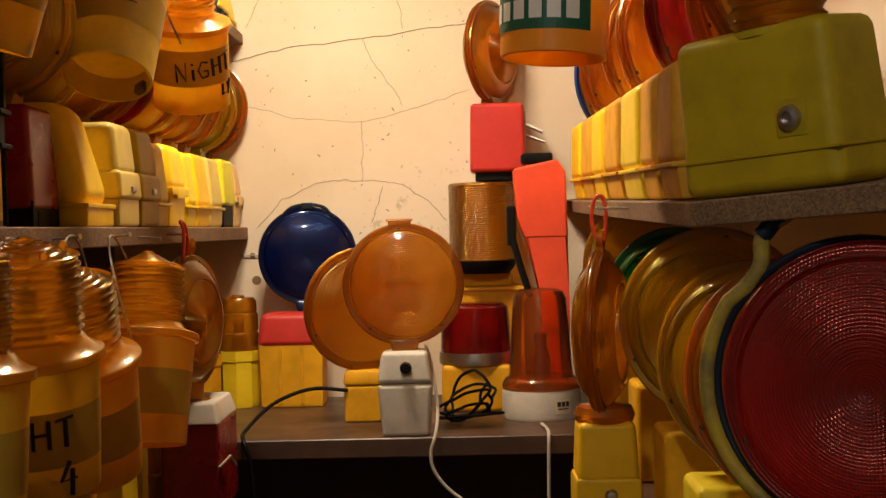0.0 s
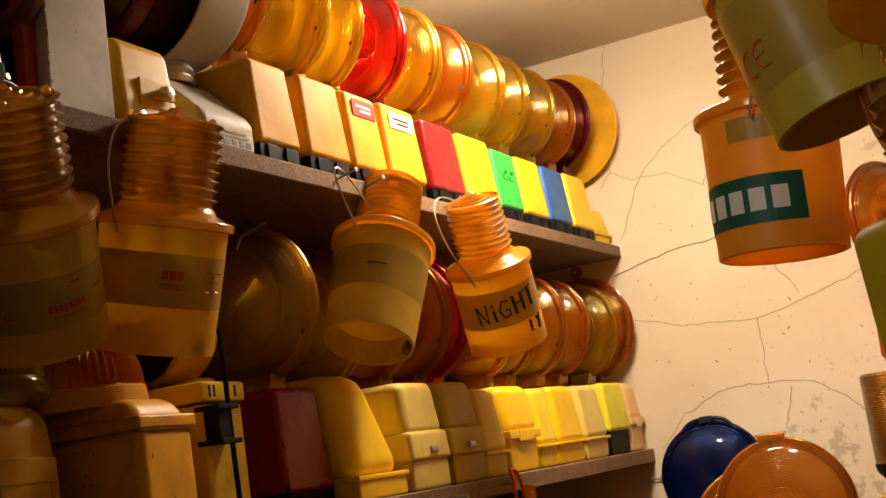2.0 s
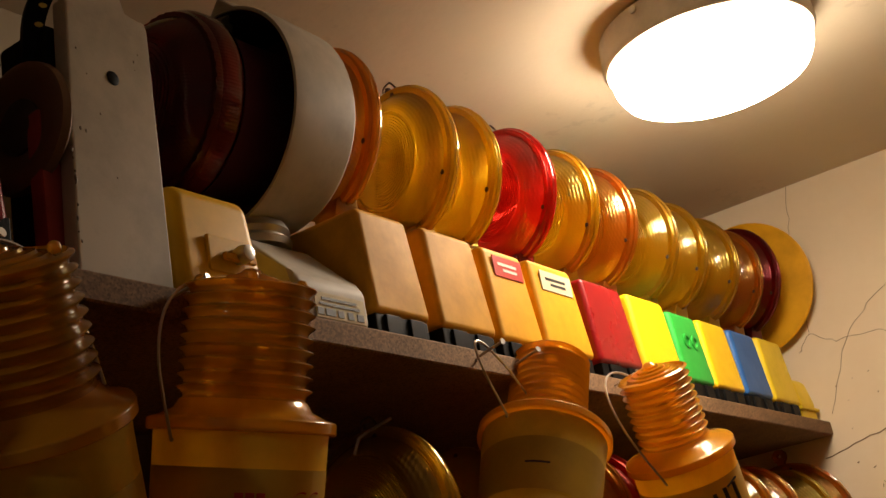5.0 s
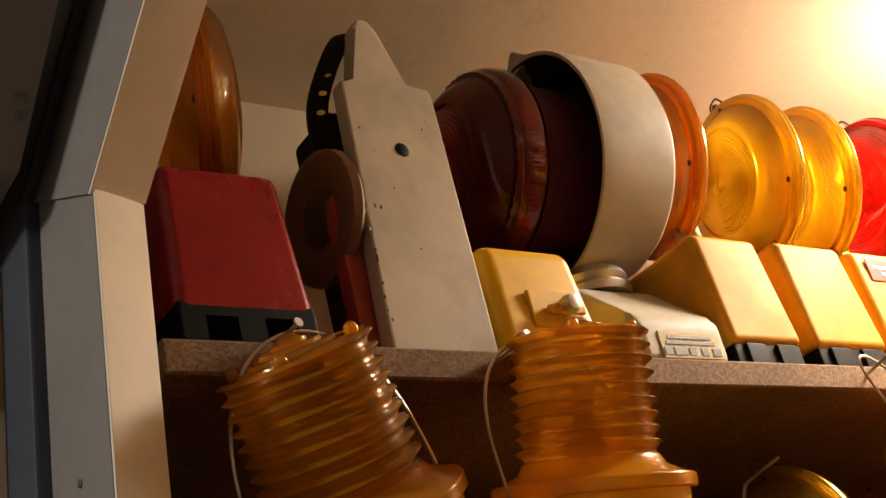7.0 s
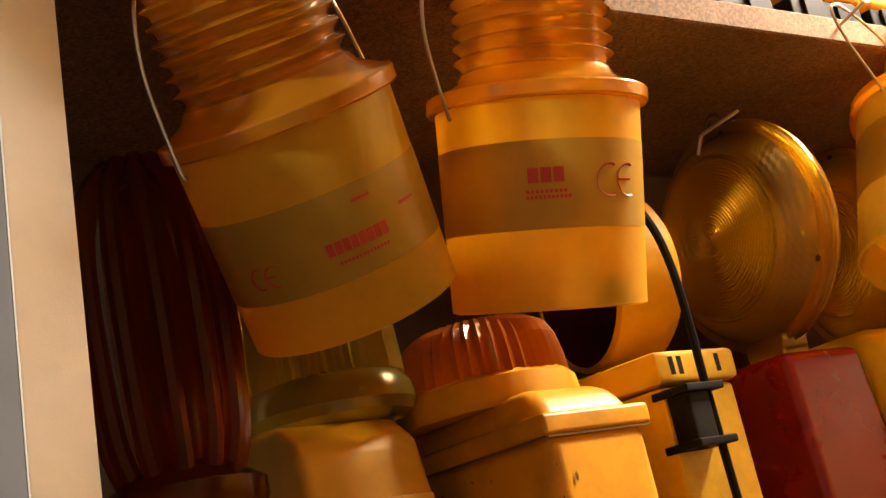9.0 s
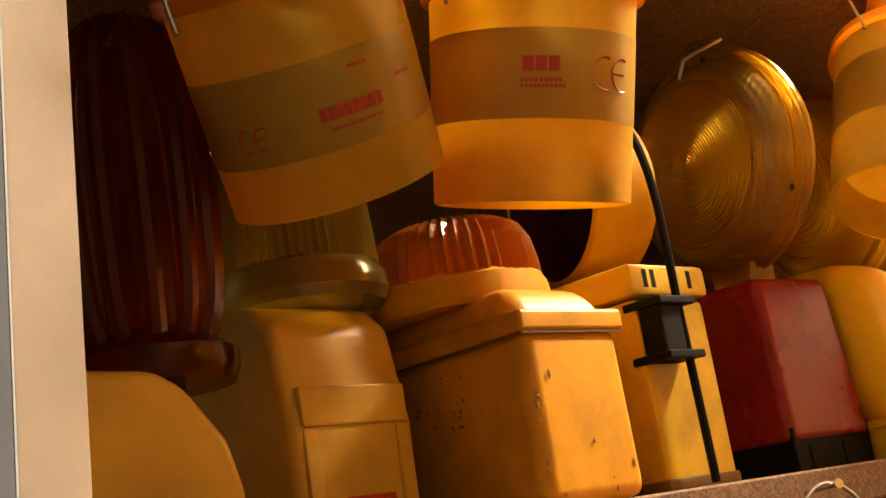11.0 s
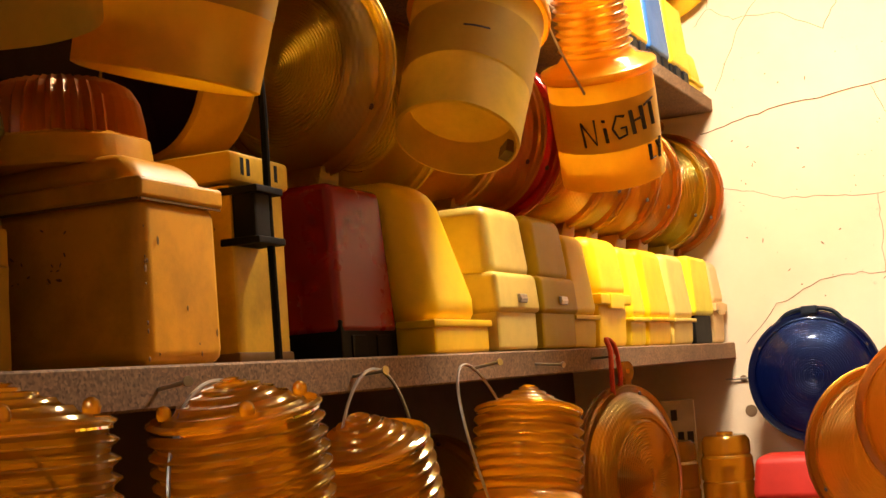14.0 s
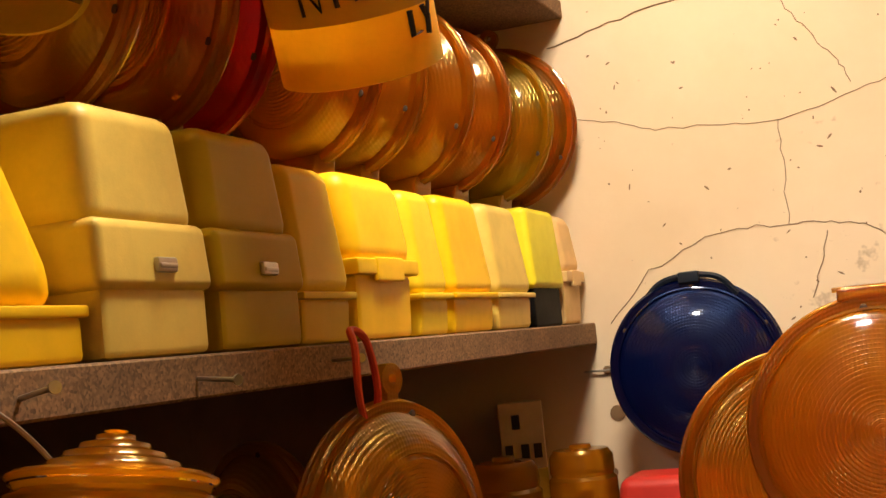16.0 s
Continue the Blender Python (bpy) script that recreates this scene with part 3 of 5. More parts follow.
# ceiling lamp
lamp = thing("ceiling_lamp", "lit round white bulkhead lamp fixed to the ceiling", "ceiling lamp", pose(*LAMP, CEILING))
part("base_ring", lathe([(0, -0.001), (0.112, -0.001), (0.1215, -0.004), (0.1235, -0.036), (0.120, -0.042), (0, -0.042)], 56), WHITE, lamp)
part("diffuser", lathe([(0.115, -0.042), (0.116, -0.048), (0.115, -0.060), (0.108, -0.073), (0.085, -0.084), (0.04, -0.087), (0, -0.088)], 56), diffuser_glow, lamp, "glowing frosted diffuser")
part("screw", moved(lathe([(0, 0.003), (0.004, 0.002), (0.0045, 0)], 10), pose(-0.03, -0.125, -0.015, 90, 0, -14)), STEEL, lamp)


# ---- lamps of the shelves ----
def lens_half(R, dome, rings, disc=0.64, ring_h=0.0011, flange=0.93):
    """One face: a finely ringed disc, a smooth sloping shoulder and a milled edge; disc is the ringed share of the radius."""
    fall = 0.28 if disc < 0.8 else 0.8
    prof = [(0.0, dome + 0.004)]
    for k in range(1, rings):
        u = disc * k / rings
        z = dome * (1 - fall * (u / disc) ** 2) + 0.004
        prof += [(u * R, z + ring_h), (u * R + 0.0003, z - ring_h * 0.4)]
    top = dome * (1 - fall) + 0.004
    prof += [(R * disc, top - 0.001), (R * (disc + 0.012), top + 0.0012), (R * (disc + 0.03), top + 0.001)]
    for k in range(1, 9):
        u = k / 8
        prof.append((R * (disc + 0.03 + (flange - disc - 0.03) * u), 0.0065 + (top - 0.0055) * (1 - u ** 1.7)))
    prof += [(R * (flange + 0.008), 0.0055), (R * 0.955, 0.0052), (R * 0.985, 0.005), (R, 0.002), (R, 0.0)]
    bm = lathe(prof, 96)
    for v in bm.verts:
        r = math.hypot(v.co.x, v.co.y)
        if 0.12 * R < r < (disc - 0.01) * R and disc < 0.8:
            v.co.z += ring_h * 0.45 * (round(math.atan2(v.co.y, v.co.x) / (2 * math.pi) * 96) % 2)
    for v in bm.verts:
        r = math.hypot(v.co.x, v.co.y)
        if 0.932 * R < r < 0.99 * R:
            v.co.z += 0.0016 * (round(math.atan2(v.co.y, v.co.x) / (2 * math.pi) * 96) % 2)
    return bm


LENS_CACHE = {}


def lens_meshes(key, R, dome, material, rings, disc):
    k = (key, R, dome, rings, disc)
    if k not in LENS_CACHE:
        LENS_CACHE[k] = (
            to_mesh("lens", moved(lens_half(R, dome, rings, disc, 0.0013 if disc < 0.8 else 0.00035), TURN_Y), material),
            to_mesh("rim", moved(lathe([(R - 0.006, -0.007), (R + 0.0005, -0.0075), (R + 0.0018, -0.005), (R - 0.0008, -0.0025), (R + 0.003, -0.001), (R + 0.003, 0.001), (R - 0.0008, 0.0025), (R + 0.0018, 0.005), (R + 0.0005, 0.0075), (R - 0.006, 0.007)], 64, True), TURN_Y), material),
            to_mesh("screw", moved(lathe([(0, 0.0025), (0.0025, 0.002), (0.003, 0.0)], 8), TURN_Y), RUST),
            to_mesh("neck", box(R * 0.40, 0.030, R * 0.26, 0.004, top=(1.3, 0.8)), material),
            to_mesh("lug", joined(moved(lathe([(0.004, -0.004), (0.011, -0.004), (0.011, 0.004), (0.004, 0.004)], 16, True), TURN_Y), box(0.012, 0.008, 0.014, 0.001, at=(0, 0, -0.016))), material),
            to_mesh("reflector", moved(lathe([(0, -0.010), (R * 0.16, -0.007), (R * 0.2, 0.0), (R * 0.16, 0.007), (0, 0.010)], 24), TURN_Y), DARK_CORE),
        )
    return LENS_CACHE[k]


def lens_head(parent, key, material, R, centre, yaw=0.0, dome=0.026, rings=20, lug=True, tilt=0.0, screws=(80, 205, 330), neck=True, disc=0.64, knob=False):
    """A round two-faced lamp head under a lamp; yaw turns its faces from the y axis."""
    lens, rim, screw, neck_me, lug_me, inner = lens_meshes(key, R, dome, material, rings, disc)
    base = pose(*centre, 0, tilt, yaw)
    head = part("lamp_head", rim, material, parent, at=base)
    part("front_lens", lens, material, head, at=pose(0, 0, 0, 0, 0, 180))
    part("rear_lens", lens, material, head)
    for a in screws:
        p = (R * 0.93 * math.cos(radians(a)), -0.006, R * 0.93 * math.sin(radians(a)))
        part("screw", screw, RUST, head, at=pose(*p, 0, 0, 180))
    # Unseen dark core added so that the lens middle reads darker.
    if dome >= 0.02:
        part("reflector", inner, DARK_CORE, head)
    if neck:
        part("neck", neck_me, material, head, at=pose(0, 0, -R * 1.17))
    if lug:
        part("lug", lug_me, material, head, at=pose(0, 0, R + 0.015))
    if knob:
        part("knob", joined(lathe([(0, 0.0), (0.0035, 0.001), (0.004, 0.004), (0.003, 0.007), (0, 0.008)], 10), tube(smooth_line([(-0.008, 0, 0.002), (-0.007, 0, 0.010), (0.004, 0, 0.012), (0.012, 0, 0.003)]), 0.0011, 5)), RUST, head, "dark wire clip", at=pose(0, 0, R + 0.001))
    return head


BODY_CACHE = {}


def body_meshes(kind, material, w, d, h):
    k = (kind, material.name, w, d, h)
    if k in BODY_CACHE:
        return BODY_CACHE[k]
    out = []
    if kind == "plain":            # smooth tapered case on a black foot
        out = [("body", box(w, d, h - 0.018, 0.007, top=(0.9, 0.9), segs=3, at=(0, 0, 0.018)), material),
               ("foot", joined(box(w * 0.95, d * 0.92, 0.019, 0.002), box(0.006, d * 0.25, 0.017, 0.001, at=(w * 0.475, -d * 0.2, 0.001)), box(0.006, d * 0.25, 0.017, 0.001, at=(w * 0.475, d * 0.22, 0.001))), BLACK)]
    elif kind == "latched":        # lower case, overhanging belt and upper case with a catch
        out = [("lower_case", box(w * 0.95, d * 0.93, h * 0.29, 0.005, top=(1.0, 1.0)), material),
               ("belt", box(w, d, h * 0.28, 0.006, top=(0.965, 0.965), segs=3, at=(0, 0, h * 0.26)), material),
               ("upper_case", box(w * 0.93, d * 0.93, h * 0.50, 0.011, top=(0.9, 0.92), segs=4, at=(0, 0, h * 0.50)), material),
               ("catch", joined(box(0.005, 0.018, 0.008, 0.0015, at=(w * 0.497, 0.004, h * 0.33)), box(0.004, 0.016, 0.003, 0.001, at=(w * 0.505, 0.004, h * 0.345))), STEEL)]
    elif kind == "lipped":         # rounded case over a narrow rim
        out = [("lower_case", box(w * 0.94, d * 0.92, h * 0.26, 0.005, top=(1.03, 1.03)), material),
               ("rim", box(w * 1.02, d * 1.02, 0.005, 0.0015, at=(0, 0, h * 0.245)), material),
               ("upper_case", box(w, d, h * 0.73, 0.011, top=(0.86, 0.88), segs=4, at=(0, 0, h * 0.27)), material)]
    elif kind == "sloped":         # leaning front, wide foot
        out = [("lower_case", box(w * 0.985, d * 0.96, h * 0.16, 0.004), material),
               ("rim", box(w * 1.012, d * 1.012, 0.006, 0.0015, at=(0, 0, h * 0.15)), material),
               ("upper_case", box(w, d, h * 0.85, 0.024, top=(0.80, 0.72), shift=(-0.014, -0.014), segs=5, at=(0, 0, h * 0.155)), material)]
    elif kind == "footed":         # square case on a tall black foot
        out = [("body", box(w, d, h * 0.68, 0.007, top=(0.93, 0.92), segs=3, at=(0, 0, h * 0.32)), material),
               ("foot", box(w * 0.93, d * 0.86, h * 0.34, 0.003), BLACK)]
    elif kind == "clipped":        # case with a lid lip and clip
        out = [("lower_case", box(w * 0.93, d * 0.9, h * 0.40, 0.006, top=(1.03, 1.03)), material),
               ("lid_lip", box(w * 1.02, d * 1.02, 0.012, 0.002, at=(0, 0, h * 0.38)), material),
               ("upper_case", box(w, d, h * 0.56, 0.014, top=(0.88, 0.92), segs=4, at=(0, 0, h * 0.44)), material),
               ("catch", box(0.005, d * 0.45, 0.018, 0.002, at=(w * 0.5, 0, h * 0.34)), material)]
    BODY_CACHE[k] = [(n, to_mesh(n, b, m), m) for n, b, m in out]
    return BODY_CACHE[k]


def shelf_lamp(kind, material, x_front, y, z, w, d, h, label, head=None, group="", yaw=0.0, name="warning_lamp", lug=False):
    """A battery case whose narrow side faces the aisle (+x), with a round head across it."""
    m = pose(x_front - w / 2, y, z, 0, 0, yaw)
    ob = thing(name, label, "lamp", m, group)
    for n, me, mat in body_meshes(kind, material, w, d, h):
        part(n, me, mat, ob)
    if head:
        key, mat, R, cx, cy, cz, hy = head[:7]
        c = m.inverted() @ Vector((cx, cy, cz))
        lens_head(ob, key, mat, R, c, hy - yaw, lug=lug, **(head[7] if len(head) > 7 else {}))
    return ob


ROW_T, ROW_M = "lamps on the top shelf", "lamps on the middle shelf"
TZ, HZ, HR = SHELF_T, 2.016, 0.080
for kind, mat, y, d, h, label, key, hmat, hy in [
    ("plain", TAN, 0.502, 0.086, 0.118, "tan plastic warning lamp with an amber lens", "amber", AMBER, 0.520),
    ("plain", TAN, 0.606, 0.098, 0.120, "tan plastic warning lamp with a yellow lens", "yellow", YELLOW_CLEAR, 0.645),
    ("plain", OCHRE, 0.702, 0.088, 0.120, "ochre lamp with a red sticker and yellow lens", "yellow", YELLOW_CLEAR, 0.725),
    ("plain", OCHRE, 0.800, 0.106, 0.122, "ochre lamp with a torn white sticker and red lens", "red", RED_CLEAR, 0.842),
    ("plain", RED, 0.917, 0.112, 0.120, "red plastic warning lamp with a yellow lens", "yellow", YELLOW_CLEAR, 0.944),
    ("plain", YELLOW, 1.033, 0.112, 0.120, "bright yellow warning lamp with an orange lens", "orange", ORANGE, 1.045),
    ("plain", GREEN, 1.136, 0.092, 0.114, "green plastic warning lamp with a yellow lens", "yellow", YELLOW_CLEAR, 1.165),
    ("plain", YELLOW, 1.234, 0.102, 0.116, "orange-yellow warning lamp with a yellow lens", "yellow", YELLOW_CLEAR, 1.26),
    ("plain", BLUE, 1.340, 0.104, 0.116, "blue plastic warning lamp with a yellow lens", "yellow", YELLOW_CLEAR, 1.375),
    ("plain", LEMON, 1.448, 0.108, 0.118, "lemon yellow warning lamp with an amber lens", "orange", ORANGE, 1.47),
]:
    ob = shelf_lamp(kind, mat, -0.404, y, TZ, 0.150, d * 0.96, h, label, (key, hmat, HR, -0.473, hy, HZ + (0.006 if hy > 0.8 else 0), -15, dict(knob=True)), ROW_T, lug=mat is RED)
    if "sticker" in label:
        red = "red" in label.split("sticker")[0]
        me = box(0.0012, d * 0.62, 0.022, 0.0004, at=(0.0705, 0.002, 0.088))
        st = part("sticker", me, RED_STICKER if red else PAPER, ob, "worn red sticker" if red else "torn pale sticker")
        part("print", joined(box(0.0008, d * 0.4, 0.003, at=(0.0710, 0, 0.1)), box(0.0008, d * 0.3, 0.003, at=(0.0710, 0.004, 0.094))), WHITE_INK if red else INK, st, smooth=False)
    if mat is GREEN:
        for yy in (-0.012, 0.012):
            part("moulded_mark", moved(lathe([(0.006, -0.001), (0.01, -0.001), (0.01, 0.001), (0.006, 0.001)], 12, True), pose(0.072, yy, 0.075, 0, 92, 0)), GREEN, ob)
last = shelf_lamp("lipped", LEMON, -0.41, 1.555, TZ, 0.13, 0.075, 0.07, "low yellow lamp with a broad amber disc against the wall",
                  ("orange", DARK_RED, 0.086, -0.47, 1.535, 2.03, -18), ROW_T)
part("back_plate", moved(lathe([(0, 0.0), (0.105, 0.0), (0.11, 0.004), (0.107, 0.009), (0, 0.009)], 48), TURN_Y), OCHRE, last, at=pose(0.01, 0.022, 0.235, 0, 0, -4))

MZ, HZM = SHELF_M, 1.643
for kind, mat, y, d, h, label, key, hmat, hy, hyaw in [
    ("sloped", YELLOW, 0.632, 0.118, 0.146, "bright yellow lamp with a leaning front", "yellow", YELLOW_CLEAR, 0.70, -15),
    ("latched", PALE, 0.742, 0.106, 0.132, "pale yellow latched lamp with an amber lens", "amber", AMBER, 0.775, -15),
    ("latched", BROWNISH, 0.850, 0.106, 0.132, "browned latched lamp with an amber lens", "amber", AMBER, 0.868, -15),
    ("lipped", STRAW, 0.948, 0.08, 0.122, "sandy yellow warning lamp with a deep red lens", "red", RED_CLEAR, 0.922, -15),
    ("clipped", YELLOW, 1.048, 0.112, 0.125, "yellow clipped lamp with an orange lens", "orange", ORANGE, 1.083, -15),
    ("lipped", LEMON, 1.141, 0.066, 0.12, "narrow yellow lamp with an amber lens", "amber", AMBER, 1.168, -15),
    ("lipped", YELLOW, 1.234, 0.108, 0.122, "yellow warning lamp with an amber lens", "amber", AMBER, 1.285, -15),
    ("lipped", PALE, 1.347, 0.108, 0.122, "pale yellow lamp with an orange lens", "orange", ORANGE, 1.387, -15),
    ("footed", LIME, 1.462, 0.112, 0.124, "lime yellow lamp on a black foot with a yellow lens", "yellow", YELLOW_CLEAR, 1.525, -12),
    ("clipped", BUFF, 1.556, 0.072, 0.124, "tan lamp against the wall with an orange disc", "orange", ORANGE, 1.575, -4),
]:
    fx = -0.398 if kind == "latched" else -0.406
    shelf_lamp(kind, mat, fx, y, MZ, 0.150, d * 0.97, h, label, (key, hmat, 0.093 if hyaw == -4 else 0.085, -0.512 if kind == "sloped" else -0.484, hy, HZM + (0.004 if hyaw == -4 else 0), hyaw), ROW_M, lug=hyaw == -4)


# ---- hanging bucket lamps ----
def bucket_lamp(rim, foot, body_mat, label, group, lens_mat=RIBBED_ORANGE, rim_r=0.0565, foot_r=0.049, lens_r=0.036, lens_h=0.085, band=(0.32, 0.70), spin=0.0,
                pegs=True, cone=False, handle=None, marks=(), plug=True, plug_turn=0, soft=False):
    """A hanging lamp: milky tapered bucket, flange, ribbed lens; rim and foot are the middles of the bucket's ends."""
    rim, foot = Vector(rim), Vector(foot)
    h = (rim - foot).length
    up = (rim - foot).normalized()
    q = Vector((0, 0, 1)).rotation_difference(up)
    m = Matrix.Translation(foot) @ q.to_matrix().to_4x4() @ Matrix.Rotation(radians(spin), 4, "Z")
    ob = thing("hanging_lamp", label, "lamp", m, group)

    def radius(z):
        return foot_r + (rim_r - 0.003 - foot_r) * z / h

    part("bucket", lathe([(0, 0.032), (foot_r * 0.86, 0.03), (foot_r * 0.95, 0.0), (foot_r, 0.001), (radius(h), h - 0.008), (radius(h) - 0.002, h - 0.006), (radius(h) - 0.002, h - 0.009)], 56), body_mat, ob)
    part("flange", lathe([(radius(h) - 0.001, h - 0.009), (rim_r + 0.001, h - 0.0088), (rim_r + 0.002, h - 0.0078), (rim_r + 0.002, h - 0.0015), (rim_r + 0.0008, h), (rim_r - 0.003, h + 0.001), (lens_r + 0.004, h + 0.006), (lens_r, h + 0.012)], 56), PEACH, ob)
    if band:
        z0, z1 = band[0] * h, band[1] * h
        part("band", lathe([(radius(z0) + 0.0004, z0), (radius(z1) + 0.0004, z1)], 56), BAND, ob, "dull reflective band")
    prof = [(lens_r, h + 0.012)]
    n = 8 if cone else 9
    swell = 1.05 if cone else 1.07
    rib_h = (lens_h - 0.012) / n
    for k in range(n):
        z = h + 0.014 + k * rib_h
        r = lens_r * (1.0 - 0.02 * k / n)
        if soft:
            r = lens_r * (0.985 + 0.03 * math.sin(math.pi * (k + 0.5) / n))
            prof += [(r * 0.955, z), (r * 0.965, z + rib_h * 0.25), (r * 1.01, z + rib_h * 0.45), (r * 1.04, z + rib_h * 0.6), (r * 1.035, z + rib_h * 0.72), (r * 0.985, z + rib_h * 0.88)]
            continue
        prof += [(r * 0.955, z), (r * 0.965, z + rib_h * 0.22), (r * 1.0, z + rib_h * 0.42), (r * (swell - 0.015), z + rib_h * 0.58), (r * swell, z + rib_h * 0.7), (r * (swell - 0.02), z + rib_h * 0.8), (r * 0.985, z + rib_h * 0.92)]
    top = h + lens_h
    for k in range(6 if soft else 5):
        if soft:
            u = 1.0 - 0.16 * k
            z = top - 0.004 + (0.024 if cone else 0.019) * (1 - u ** (1.1 if cone else 1.7))
            prof += [(lens_r * u * 0.99, z), (lens_r * u * 0.955, z + 0.0016), (lens_r * (u - 0.13), z + 0.0024)]
            continue
        r = lens_r * (0.93 - 0.17 * k)
        z = top - 0.004 + (0.013 if not cone else 0.018) * (k / 5) ** 0.8
        prof += [(r, z), (r * 0.97, z + 0.0022), (r * 0.86, z + 0.0018)]
    rise = 0.001 if soft else 0.004
    prof += [(lens_r * 0.12, prof[-1][1] + rise), (0, prof[-1][1] + rise + 0.001)]
    lens = part("ribbed_lens", lathe(prof, 48), lens_mat, ob, "ribbed amber plastic lens")
    part("bulb_holder", lathe([(0, h + 0.005), (0.014, h + 0.005), (0.014, h + 0.03), (0.007, h + 0.034), (0.007, h + 0.055), (0, h + 0.06)], 16), BROWNISH, ob)
    if pegs:
        for k in range(4):
            a = radians(45 + 90 * k)
            knob = [(0.0036, 0), (0.0042, 0.003), (0.0034, 0.0058), (0.0015, 0.0072), (0, 0.0075)]
            part("peg", moved(lathe(knob, 12), Matrix.Translation((lens_r * 0.8 * math.cos(a), lens_r * 0.8 * math.sin(a), top + (0.002 if soft else 0.0)))), lens_mat, lens)
    if plug:
        part("plug", box(0.010, 0.016, 0.012, 0.001, at=(foot_r * 0.88, 0, 0.002)), STAIN, ob, at=pose(0, 0, 0, 0, 0, plug_turn))
    for drawing, angle, zf, lean, mat in marks:
        part("print", wrap(drawing, radius, radians(angle), zf * h, lean), mat, ob, smooth=False)
    if handle:
        inv = m.inverted()
        top_pt = inv @ Vector(handle)
        a = Vector((rim_r + 0.003, 0, h - 0.012))
        b = Vector((-rim_r - 0.003, 0, h - 0.012))
        turn = Matrix.Rotation(radians(90 - spin), 3, "Z")
        a, b = turn @ a, turn @ b
        lift = max(0.03, top_pt.z - a.z)
        back = Vector((top_pt.x, top_pt.y, 0)) - (Vector((a.x, a.y, 0)) + Vector((b.x, b.y, 0))) / 2
        pts = [a * 0.97, a]
        for k in range(1, 12):
            u = math.pi * k / 12
            w = math.cos(u)
            side = (a - b) / 2 * (w if abs(w) < 0.9 else w)
            s = math.sin(u) ** 0.75
            pts.append((a + b) / 2 + side + Vector((0, 0, lift * s)) + back * s)
        pts = smooth_line(pts + [b, b * 0.97], 4)
        part("wire_handle", tube(pts, 0.0012, 6), STEEL, ob, "bent steel wire handle")
    return ob


def rect(w, h, x=0.0, y=0.0):
    bm = bmesh.new()
    n = max(2, int(w / 0.006))
    lo = [bm.verts.new((x - w / 2 + w * k / n, y - h / 2, 0)) for k in range(n + 1)]
    hi = [bm.verts.new((x - w / 2 + w * k / n, y + h / 2, 0)) for k in range(n + 1)]
    for k in range(n):
        bm.faces.new((lo[k], lo[k + 1], hi[k + 1], hi[k]))
    return bm


def word_bars(width, height, count, gap=0.3):
    """Unreadable or brand lettering as a row of plain bars."""
    w = width / count
    return joined(*[rect(w * (1 - gap), height, -width / 2 + w * (k + 0.5)) for k in range(count)])


def round_ce(height):
    """The round-lettered conformity mark as two open arcs."""
    r, out = height / 2, []
    for cx, mid in ((-height * 0.42, False), (height * 0.42, True)):
        out.append(tube([(cx + r * math.cos(radians(a)), r * math.sin(radians(a)), 0) for a in range(65, 296, 15)], height * 0.06, 6, 0.12))
        if mid:
            out.append(tube([(cx - r, 0, 0), (cx + r * 0.25, 0, 0)], height * 0.06, 6, 0.12))
    return joined(*out)


HUNG_T, HUNG_M = "lamps hung from the top shelf", "lamps hung from the middle shelf"
bucket_lamp((-0.401, 0.099, 1.691), (-0.434, 0.145, 1.591), BUCKET, "tilted yellow bucket lamp with red print and ribbed lens", HUNG_T, spin=0, rim_r=0.0607, foot_r=0.0552, lens_r=0.0435, lens_h=0.090, handle=(-0.392, 0.065, 1.79), band=(0.25, 0.63),
            marks=[(word_bars(0.033, 0.0065, 8, 0.16), -20, 0.40, 0.0, RED_INK), (word_bars(0.027, 0.0016, 14, 0.35), -19, 0.335, 0, RED_INK), (round_ce(0.0105), -70, 0.37, 0.0, RED_INK), (rect(0.012, 0.0016), 14, 0.46, 0, RED_INK), (rect(0.010, 0.0016), -12, 0.56, 0, RED_INK)])
bucket_lamp((-0.3816, 0.2573, 1.696), (-0.414, 0.259, 1.580), BUCKET, "upright yellow bucket lamp with red print and ribbed lens", HUNG_T, spin=0, rim_r=0.0606, foot_r=0.0544, lens_r=0.0425, lens_h=0.088, handle=(-0.382, 0.24, 1.79), band=(0.352, 0.74),
            marks=[(word_bars(0.020, 0.008, 3, 0.16), -39, 0.585, 0.0, RED_INK), (word_bars(0.022, 0.0018, 9, 0.3), -39, 0.515, 0, RED_INK), (word_bars(0.024, 0.0018, 11, 0.3), -38, 0.49, 0, RED_INK), (round_ce(0.0165), 5, 0.555, 0.0, RED_INK)])
bucket_lamp((-0.386, 0.668, 1.709), (-0.388, 0.604, 1.588), BUCKET_DULL, "leaning dull yellow bucket lamp with an open foot", HUNG_T, rim_r=0.061, foot_r=0.0519, spin=-50, handle=(-0.385, 0.60, 1.785), band=(0.36, 0.74), plug_turn=97,
            marks=[(rect(0.022, 0.002), -10, 0.55, 0, INK)], pegs=False)
night = [(handwriting("NiGHT", 0.025, 0.0029), -52, 0.55, 0.12, INK), (handwriting("LY", 0.017, 0.0022), -13, 0.26, 0.05, INK)]
bucket_lamp((-0.352, 0.885, 1.699), (-0.360, 0.934, 1.590), BUCKET, "yellow-orange bucket lamp with handwritten black words", HUNG_T, rim_r=0.057, foot_r=0.0533, band=(0.34, 0.76), handle=(-0.385, 0.83, 1.785), marks=night, pegs=False)

